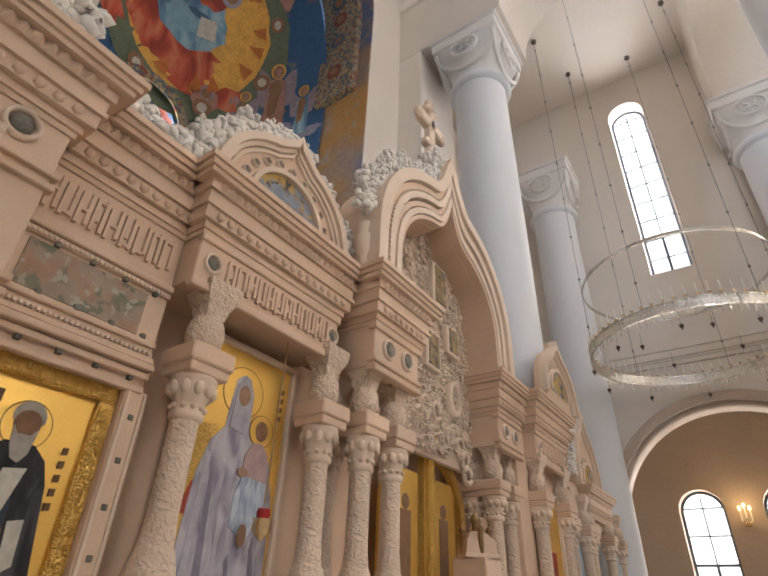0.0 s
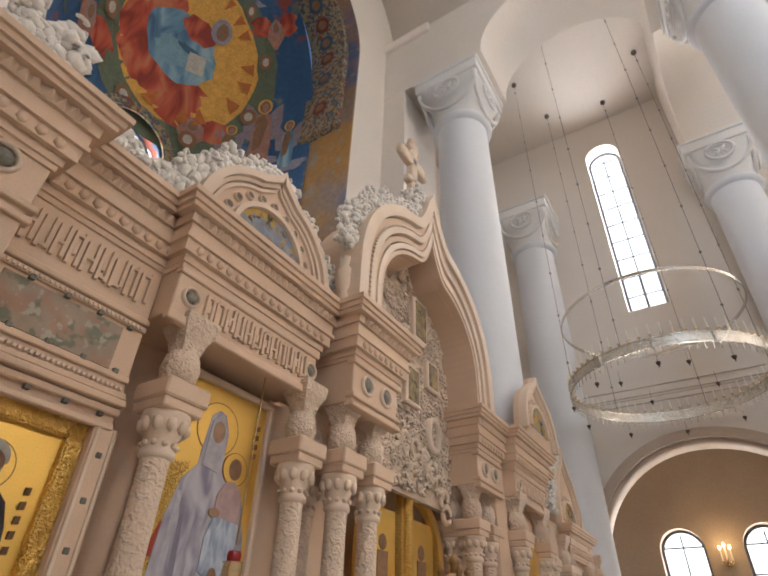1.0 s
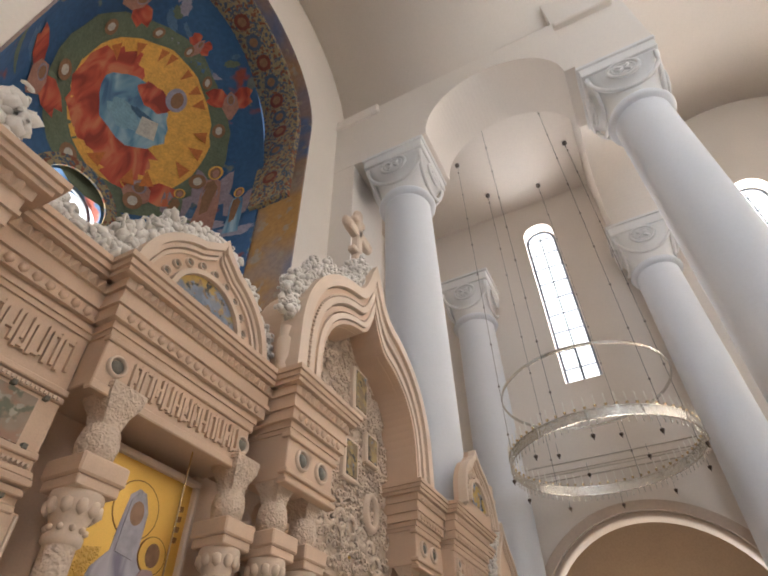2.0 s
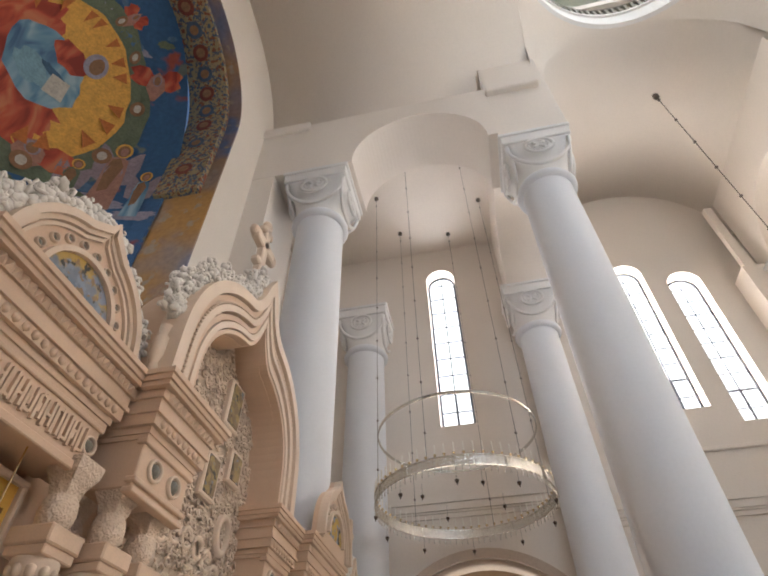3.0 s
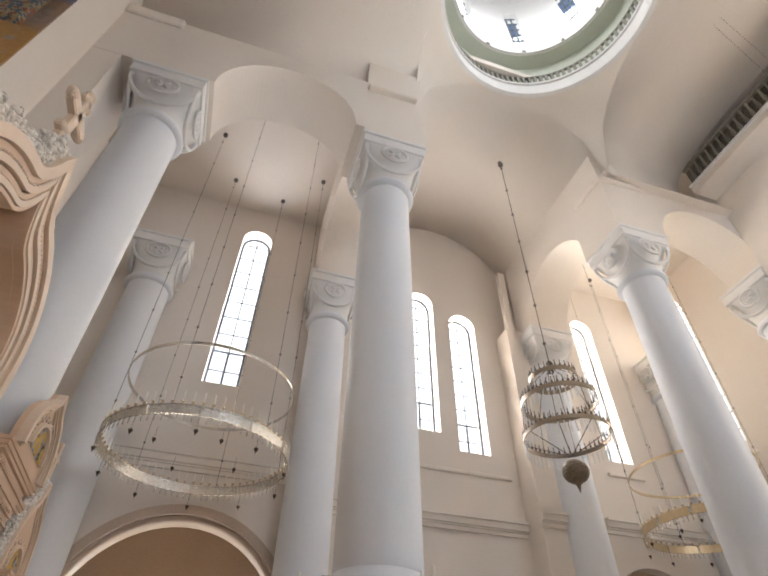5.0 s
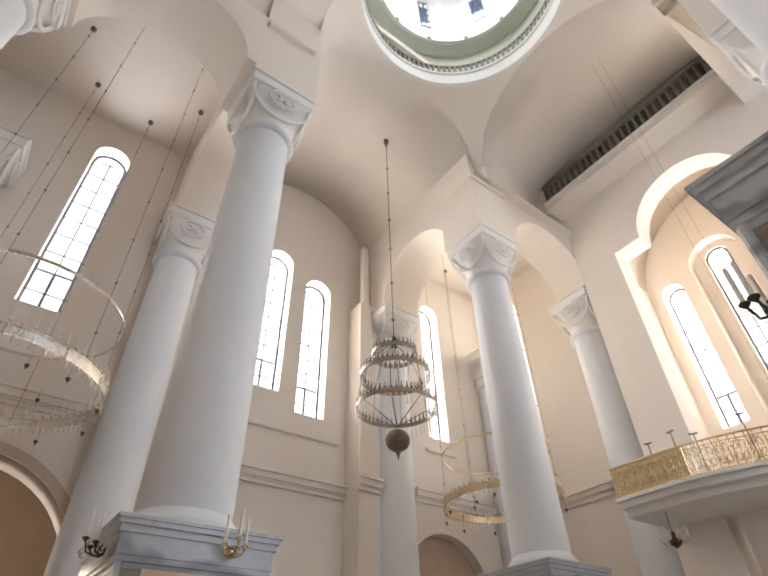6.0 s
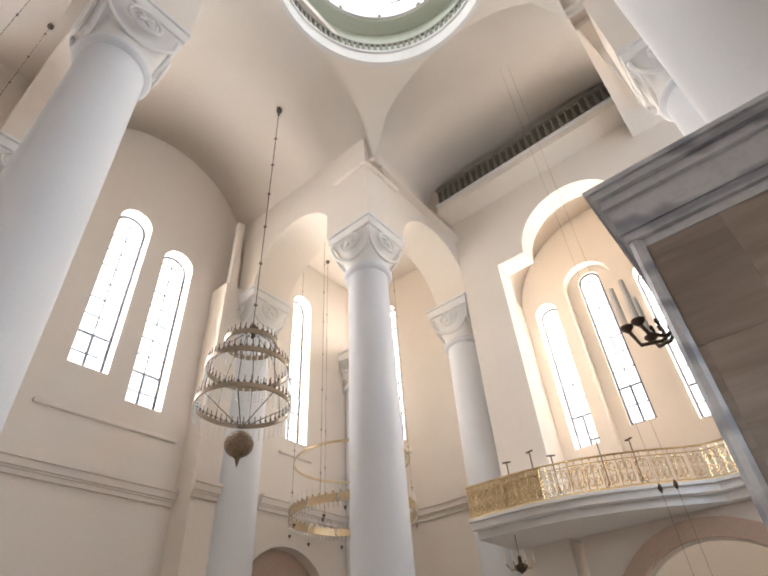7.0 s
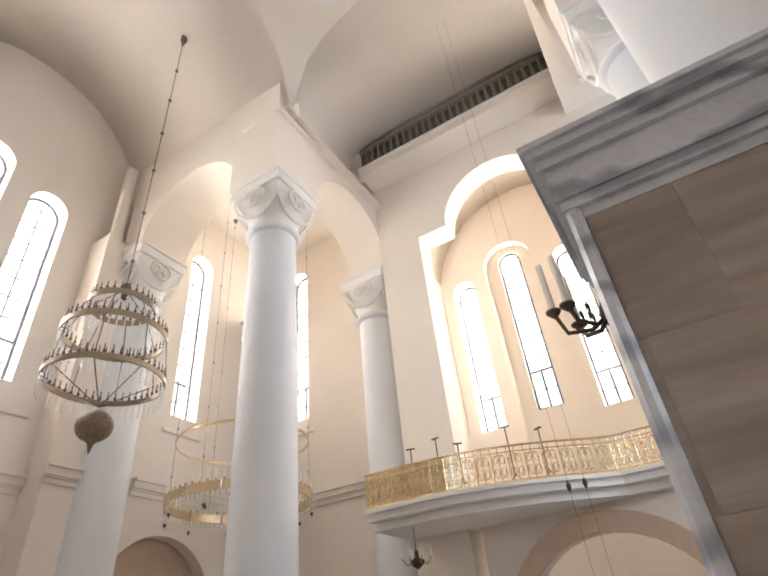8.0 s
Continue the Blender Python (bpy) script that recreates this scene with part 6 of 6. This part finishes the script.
def travertine(name, stops, rough=0.28):
    """Polished travertine: long cloudy bedding layers, fine streaks, slabs that differ a little."""
    m = mat(name, stops[1], rough, vary=0.05, noise_scale=1.0, grain=30, bump=0.02)
    nt = m.node_tree
    b = nt.nodes["Principled BSDF"]
    tc = [n for n in nt.nodes if n.type == "TEX_COORD"][0]
    info = nt.nodes.new("ShaderNodeObjectInfo")
    off = nt.nodes.new("ShaderNodeVectorMath")
    off.operation = "MULTIPLY_ADD"
    off.inputs[1].default_value = (7.0, 5.0, 3.0)
    nt.links.new(info.outputs["Random"], off.inputs[0])
    nt.links.new(tc.outputs["Object"], off.inputs[2])
    last = None
    for sc, det, w in (((0.35, 0.35, 2.2), 9.0, 0.5), ((0.5, 0.5, 9.0), 5.0, 0.22)):
        mp = nt.nodes.new("ShaderNodeMapping")
        mp.inputs["Scale"].default_value = sc
        mp.inputs["Rotation"].default_value = (0.0, 0.05, 0.0)
        nz = nt.nodes.new("ShaderNodeTexNoise")
        nz.inputs["Scale"].default_value, nz.inputs["Detail"].default_value, nz.inputs["Distortion"].default_value = 1.0, det, 0.6
        nt.links.new(off.outputs[0], mp.inputs[0])
        nt.links.new(mp.outputs[0], nz.inputs["Vector"])
        r = nt.nodes.new("ShaderNodeValToRGB")
        e = r.color_ramp.elements
        e[0].position, e[0].color = 0.36, (*stops[0], 1)
        e[1].position, e[1].color = 0.66, (*stops[2], 1)
        x = e.new(0.5)
        x.color = (*stops[1], 1)
        nt.links.new(nz.outputs[0], r.inputs[0])
        if last is None:
            last = r.outputs[0]
        else:
            mx = nt.nodes.new("ShaderNodeMix")
            mx.data_type = "RGBA"
            mx.inputs[0].default_value = w
            nt.links.new(last, mx.inputs[6])
            nt.links.new(r.outputs[0], mx.inputs[7])
            last = mx.outputs[2]
    nt.links.new(last, b.inputs["Base Color"])
    return m


BROWNMARBLE = travertine("brown_travertine", ((0.235, 0.19, 0.165), (0.30, 0.245, 0.21), (0.385, 0.325, 0.29)))


def pedestal(label, x0, x1, y0, y1, h, s=1.0):
    """A marble pedestal: veined slabs between grey corner strips under a stepped grey cornice."""
    e = thing("pedestal", label, "pedestal", "column pedestals")
    body(e, x0 + 0.19 * s, x1 - 0.19 * s, y0 + 0.19 * s, y1 - 0.19 * s, 0, h - 0.5 * s, BROWNMARBLE, 0.0)
    for x in (x0 + 0.14 * s, x1 - 0.24 * s):
        for y in (y0 + 0.14 * s, y1 - 0.24 * s):
            body(e, x, x + 0.1 * s, y, y + 0.1 * s, 0, h - 0.55 * s, GREYMARBLE, 0.03 * s, "corner_strip")
    bm = bmesh.new()
    stack(bm, [(x0 + o * s, x1 - o * s, y0 + o * s, y1 - o * s, h + a * s, h + b * s) for a, b, o in
               ((-0.66, -0.58, 0.17), (-0.58, -0.5, 0.13), (-0.5, -0.22, 0.11), (-0.22, -0.19, 0.07), (-0.19, -0.12, 0.08), (-0.12, -0.05, 0.03), (-0.05, 0.0, 0.0))])
    part("cornice", bm, GREYMARBLE, e)
    return e


PED = "marble-clad column pedestal with a grey veined cornice"
e = pedestal(PED + " and a set-in icon", 8.6, 11.2, -4.6, -2.05, 3.37)
for k, (nm, m_, a) in enumerate((("icon_frame", STONE, (8.72, 8.9, -4.1, -2.55, 0.6, 2.72)), ("icon_panel", DBL, (8.7, 8.76, -3.97, -2.68, 0.75, 2.6)), ("painted_shape", P_GOLD, (8.69, 8.75, -3.48, -3.18, 0.75, 2.5)), ("painted_shape", P_WHITE, (8.69, 8.75, -3.82, -3.62, 0.75, 2.52)), ("painted_shape", P_WHITE, (8.69, 8.75, -3.02, -2.82, 0.75, 2.52)))):
    body(e, *a, m_, 0.0, nm)
NPX, NPY, NPH = 2.1, -9.33, 8.99
big = pedestal(PED + " in brown travertine", NPX - 5.6, NPX, NPY - 4.0, NPY, NPH, 2.1)
# slabs that face the big pedestal
for r in range(4):
    for k in range(-1, 3):
        a, b = max(NPX - 5.0, NPX - 5.0 + 2.2 * k + 1.2 * (r % 2)), min(NPX - 0.52, NPX - 5.0 + 2.2 * (k + 1) + 1.2 * (r % 2))
        if b - a < 0.1:
            continue
        bm = bmesh.new()
        box(bm, a + 0.0015, b - 0.0015, 0.0, 0.03, 1.9 * r + 0.0015, min(1.9 * r + 1.8985, NPH - 1.26), 0.002)
        o = part("slab", bm, BROWNMARBLE, big)
        o.matrix_basis = Matrix.Translation((0, NPY - 0.398, 0))
bm = bmesh.new()
lathe(bm, [(1.62, 0), (1.62, 0.12), (1.5, 0.25), (1.46, 0.4), (1.42, 8.0), (1.3, 14.0)], n=56)
nc = thing("column", "smooth white round column standing on a marble pedestal", "column", "white columns", (-1.75, NPY - 1.75, NPH))
part("shaft", bm, COLUMN, nc, smooth=True)
pedestal(PED + " below the nave column", XC - 1.3, XC + 1.3, YC - 1.3, YC + 1.3, 4.1)
pedestal(PED + " below the nave column", XD - 1.3, XD + 1.3, -15.1, -12.5, 3.0)


# ---- candle brackets ----
def sconce(label, m, s=1.0, material=None):
    """A wall bracket with scrolled arms, drip pans and candles; its own -y points away from the wall."""
    e = thing("wall_sconce", label, "sconce", "candle brackets")
    bm = bmesh.new()
    lathe(bm, [(0.001, 0), (0.07, 0.01), (0.09, 0.03), (0.03, 0.06), (0.001, 0.07)], n=14)
    bp = part("back_plate", bm, material or IRON, e, smooth=True)
    bp.matrix_basis = pose(0, 0, 0, 90)
    for k, (dx, dy, dz) in enumerate(((-0.16, -0.22, 0.05), (0.0, -0.34, 0.12), (0.16, -0.22, 0.05))):
        bm = bmesh.new()
        tube(bm, [(0, 0, 0), (dx * 0.3, dy * 0.4, -0.08), (dx * 0.8, dy * 0.85, -0.05), (dx, dy, dz)], 0.016, 6)
        tube(bm, [(dx * 0.5 + 0.05 * math.cos(q), dy * 0.5, 0.02 + 0.05 * math.sin(q)) for q in [j * 0.7 for j in range(9)]], 0.011, 5)
        arm = part("arm", bm, material or IRON, e, smooth=True)
        bm = bmesh.new()
        lathe(bm, [(0.012, dz - 0.03), (0.05, dz + 0.01), (0.055, dz + 0.025), (0.02, dz + 0.03), (0.02, dz + 0.06)], dx, dy, 12)
        part("drip_pan", bm, material or IRON, arm, smooth=True)
        bm = bmesh.new()
        lathe(bm, [(0.024, dz + 0.04), (0.022, dz + 0.42), (0.004, dz + 0.44)], dx, dy, 10)
        part("candle", bm, CANDLE, arm, "tall candle", smooth=True)
    e.matrix_world = m @ Matrix.Scale(s, 4)
    return e


sconce("dark wrought candle bracket on the marble pedestal", Matrix.Translation((NPX - 0.33, -10.6, 6.6)) @ pose(0, 0, 0, 0, 0, 90), 2.1)
sconce("small brass candle bracket on the pedestal cornice", Matrix.Translation((8.7, -3.75, 3.05)) @ pose(0, 0, 0, 0, 0, -90), 1.0, BRASS)
sconce("small dark candle bracket on the pedestal cornice", Matrix.Translation((9.5, -2.2, 3.05)) @ pose(0, 0, 0, 0, 0, 180), 1.0)
sc = sconce("lit brass wall bracket between the windows", Matrix.Translation((XW + 5.99, 0.68, 4.3)) @ pose(0, 0, 0, 0, 0, -90), 0.95, BRASS)
ld = bpy.data.lights.new("sconce_glow", "POINT")
ld.energy, ld.color, ld.shadow_soft_size = 22, (1.0, 0.68, 0.34), 0.2
new("sconce_glow", ld).location = (XW + 5.2, 0.68, 5.0)
FLAME = bpy.data.materials.new("candle_flame")
FLAME.use_nodes = True
_e = FLAME.node_tree.nodes.new("ShaderNodeEmission")
_e.inputs[0].default_value, _e.inputs[1].default_value = (1.0, 0.66, 0.25, 1), 9.0
FLAME.node_tree.links.new(_e.outputs[0], FLAME.node_tree.nodes["Material Output"].inputs[0])
for dx, dy, dz in ((-0.16, -0.22, 0.53), (0.0, -0.34, 0.6), (0.16, -0.22, 0.53)):
    bm = bmesh.new()
    bmesh.ops.create_icosphere(bm, subdivisions=2, radius=0.05, matrix=Matrix.Translation((dx, dy, dz)) @ Matrix.Diagonal((1, 1, 1.6, 1)))
    part("flame_bulb", bm, FLAME, sc, "glowing warm bulb", smooth=True)


# ---- chandeliers ----
CRYSTAL = mat("crystal_and_brass", (0.78, 0.74, 0.66), 0.12, 0.85, vary=0.15, noise_scale=9, grain=70, bump=0.3, dist=0.01)


CRYSTALGLASS = mat("crystal_glass", (0.84, 0.85, 0.86), 0.08, vary=0.05, noise_scale=9, grain=70, bump=0.1, dist=0.004)
OLDBRASS = carved("aged_brass", (0.34, 0.27, 0.20), 20, 0.8, 0.02, 0.35)
OLDBRASS.node_tree.nodes["Principled BSDF"].inputs["Metallic"].default_value = 0.9


FRET = carved("hoop_fretwork", (0.74, 0.70, 0.63), 16, 1.0, 0.03, 0.25)
FRET.node_tree.nodes["Principled BSDF"].inputs["Metallic"].default_value = 0.9


def hoop(bm, r, z0, z1, t=0.03, n=64, cx=0, cy=0):
    lathe(bm, [(r, z0), (r + t, z0), (r + t, z1), (r, z1), (r, z0)], cx, cy, n)


def wheel(label, c, r, z, ztop, zhook, n=64, nch=8, metal=None):
    """A great wheel chandelier: banded brass hoop with candles, a thin upper hoop, chains and small hanging lamps."""
    e = thing("wheel_chandelier", label, "chandelier", "wheel chandeliers", (c[0], c[1], z))
    bm = bmesh.new()
    hoop(bm, r, -0.11, 0.11, 0.02)
    lower = part("hoop", bm, metal or FRET, e, "wide banded brass hoop")
    bm = bmesh.new()
    for zz_ in (-0.13, 0.11):
        hoop(bm, r - 0.01, zz_, zz_ + 0.022, 0.045)
    part("rim", bm, metal or CRYSTAL, e)
    bm = bmesh.new()
    hoop(bm, r * 0.96, ztop - z - 0.05, ztop - z + 0.04, 0.025)
    part("upper_hoop", bm, metal or CRYSTAL, e)
    bm = bmesh.new()
    for k in range(12):
        a = math.tau * k / 12
        m = pose((r + 0.02) * math.cos(a), (r + 0.02) * math.sin(a), 0, 0, 0, math.degrees(a))
        b2 = bmesh.new()
        lathe(b2, [(0.001, -0.17), (0.05, -0.12), (0.035, -0.05), (0.055, 0.0), (0.035, 0.05), (0.05, 0.1), (0.001, 0.16)], n=10)
        o = part("cartouche", b2, FRET, e, smooth=True)
        o.matrix_basis = m
    bm.free()
    first = None
    for k in range(n):
        a = math.tau * k / n
        if first is None:
            b2 = bmesh.new()
            lathe(b2, [(0.012, 0.14), (0.035, 0.18), (0.04, 0.21), (0.018, 0.22)], n=8)
            cup = part("candle_cup", b2, BRASS, e, smooth=True)
            b2 = bmesh.new()
            lathe(b2, [(0.017, 0.21), (0.016, 0.46), (0.003, 0.48)], n=8)
            can = part("candle", b2, CANDLE, e, smooth=True)
            first = (cup, can)
            cup.location = can.location = (r, 0, 0)
        else:
            for f in first:
                o = new(f.name.split(".")[0], f.data)
                o.parent, o.location = e, (r * math.cos(a), r * math.sin(a), 0)
    b2 = bmesh.new()
    for s in range(3):
        bmesh.ops.create_icosphere(b2, subdivisions=1, radius=0.018, matrix=Matrix.Translation((0, 0, -0.15 - 0.06 * s)) @ Matrix.Diagonal((1, 1, 1.6, 1)))
    cd = part("crystal_drop", b2, CRYSTAL, e)
    cd.location = (r, 0, 0)
    for k in range(1, 90):
        a = math.tau * k / 90
        o = new("crystal_drop", cd.data)
        o.parent, o.location = e, (r * math.cos(a), r * math.sin(a), 0)
    b2 = bmesh.new()
    tube(b2, [(0, 0, 0), (0, 0, -0.33)], 0.004, 4)
    lathe(b2, [(0.012, -0.31), (0.05, -0.325), (0.055, -0.34), (0.035, -0.39), (0.012, -0.42), (0.012, -0.45), (0.001, -0.46)], n=10)
    dl = part("drop_lamp", b2, IRON, e, "small dark hanging lamp", smooth=True)
    dl.location = (r, 0, -0.15)
    for k in range(1, 10):
        a = math.tau * k / 10
        o = new("drop_lamp", dl.data)
        o.parent, o.location = e, (r * math.cos(a), r * math.sin(a), -0.15)
    for k in range(4):
        a = math.tau * k / 4 + 0.5
        o = new("drop_lamp", dl.data)
        o.parent, o.location = e, (r * 0.5 * math.cos(a), r * 0.5 * math.sin(a), 0.35)
    for k in range(nch):
        a = math.tau * k / nch + radians(43)
        b2 = bmesh.new()
        x, y = r * 0.97 * math.cos(a), r * 0.97 * math.sin(a)
        tube(b2, [(x, y, 0.1), (x, y, zhook - z)], 0.0075, 5)
        q = 0.9
        while q < zhook - z:
            bmesh.ops.create_icosphere(b2, subdivisions=1, radius=0.038, matrix=Matrix.Translation((x, y, q)))
            q += 1.55
        lathe(b2, [(0.03, zhook - z - 0.18), (0.1, zhook - z - 0.1), (0.1, zhook - z)], x, y, 8)
        part("chain", b2, CHAIN, e)
    return e


wheel("great brass wheel chandelier with white candles on long chains", (14.1, 0.48), 2.4, 7.3, 9.25, CEIL, 64, 6)
wheel("great gilded wheel chandelier with candles on long chains", (14.25, -16.5), 2.25, 7.4, 9.3, CEIL, 56, 6, PALEGOLD)

# three-tier chandelier with crystal fringes and a ball
CCX, CCY = 12.5, -10.1
e = thing("tiered_chandelier", "three-tier brass chandelier with crystal fringes and a pierced ball", "chandelier", at=(CCX, CCY, 9.14))
e.scale = (1.22, 1.22, 1.12)
for k, (r, z, h) in enumerate(((0.62, 1.55, 0.07), (0.96, 0.78, 0.07), (1.06, -0.28, 0.06))):
    bm = bmesh.new()
    hoop(bm, r, z - h, z + h, 0.03, 48)
    t = part("tier", bm, OLDBRASS, e, "brass openwork hoop")
    n = int(r * 46)
    for q in range(n):
        a = math.tau * q / n
        b2 = bmesh.new() if q == 0 else None
        if q == 0:
            lathe(b2, [(0.01, h), (0.03, h + 0.04), (0.03, h + 0.06), (0.013, h + 0.07), (0.012, h + 0.2), (0.002, h + 0.21)], n=7)
            c0 = part("candle", b2, IRON, t, smooth=True)
            b2 = bmesh.new()
            for s in range(4):
                bmesh.ops.create_icosphere(b2, subdivisions=1, radius=0.019, matrix=Matrix.Translation((0, 0, -h - 0.07 - 0.085 * s)) @ Matrix.Diagonal((1, 1, 2.2, 1)))
            c1 = part("crystal_drop", b2, CRYSTALGLASS, t)
            c0.location = c1.location = (r, 0, z)
        else:
            for f in (c0, c1):
                o = new(f.name.split(".")[0], f.data)
                o.parent, o.location = t, (r * math.cos(a), r * math.sin(a), z)
for k in range(8):
    a = math.tau * k / 8
    bm = bmesh.new()
    tube(bm, [(0.05 * math.cos(a), 0.05 * math.sin(a), 2.0), (0.62 * math.cos(a), 0.62 * math.sin(a), 1.55), (0.97 * math.cos(a), 0.97 * math.sin(a), 0.78), (1.08 * math.cos(a), 1.08 * math.sin(a), -0.28), (0.0, 0.0, -0.85)], 0.013, 5)
    part("stay", bm, CHAIN, e)
bm = bmesh.new()
lathe(bm, [(0.02, 2.25), (0.09, 2.15), (0.11, 2.02), (0.06, 1.9), (0.09, 1.82), (0.02, 1.75)], n=14)
part("crown", bm, IRON, e, smooth=True)
bm = bmesh.new()
bmesh.ops.create_icosphere(bm, subdivisions=3, radius=0.32, matrix=Matrix.Translation((0, 0, -1.25)))
lathe(bm, [(0.12, -1.52), (0.05, -1.62), (0.03, -1.72), (0.002, -1.82)], n=12)
part("ball", bm, carved("pierced_brass", (0.24, 0.17, 0.11), 12, 1.0, 0.06, 0.35), e, "pierced dark brass ball", smooth=True)
bm = bmesh.new()
tube(bm, [(0, 0, 2.2), (0, 0, 12.95)], 0.014, 6)
for k in range(7):
    bmesh.ops.create_icosphere(bm, subdivisions=1, radius=0.055, matrix=Matrix.Translation((0, 0, 2.9 + 1.6 * k)))
lathe(bm, [(0.04, 12.62), (0.1, 12.72), (0.1, 12.98)], n=8)
part("chain", bm, CHAIN, e)

# chains with dark weights beside the pedestal
for x in (3.83, 3.5):
    e = thing("hanging_chain", "thin dark chain with a small iron weight", "chain", "hanging chains", (x, -15.06, 5.45))
    bm = bmesh.new()
    tube(bm, [(0, 0, -5.5), (0, 0, 18.7)], 0.004, 5)
    part("chain", bm, CHAIN, e)
    bm = bmesh.new()
    lathe(bm, [(0.012, -0.1), (0.04, -0.04), (0.055, 0.02), (0.025, 0.08), (0.01, 0.12)], n=10)
    part("weight", bm, IRON, e, smooth=True)

# small chandelier under the balcony
e = thing("small_chandelier", "small brass chandelier hanging under the balcony", "chandelier", at=(8.6, -17.3, 4.9))
bm = bmesh.new()
tube(bm, [(0, 0, 0.1), (0, 0, 0.9)], 0.015, 5)
part("rod", bm, CHAIN, e)
bm = bmesh.new()
lathe(bm, [(0.02, -0.15), (0.15, -0.05), (0.2, 0.05), (0.06, 0.12), (0.05, 0.3)], n=14)
part("bowl", bm, IRON, e, smooth=True)
for k in range(8):
    a = math.tau * k / 8
    bm = bmesh.new()
    tube(bm, [(0.1 * math.cos(a), 0.1 * math.sin(a), 0.0), (0.3 * math.cos(a), 0.3 * math.sin(a), -0.04), (0.42 * math.cos(a), 0.42 * math.sin(a), 0.12)], 0.014, 5)
    arm = part("arm", bm, BRASS, e)
    bm = bmesh.new()
    lathe(bm, [(0.02, 0.12), (0.018, 0.4), (0.003, 0.42)], 0.42 * math.cos(a), 0.42 * math.sin(a), 8)
    part("candle", bm, CANDLE, arm)
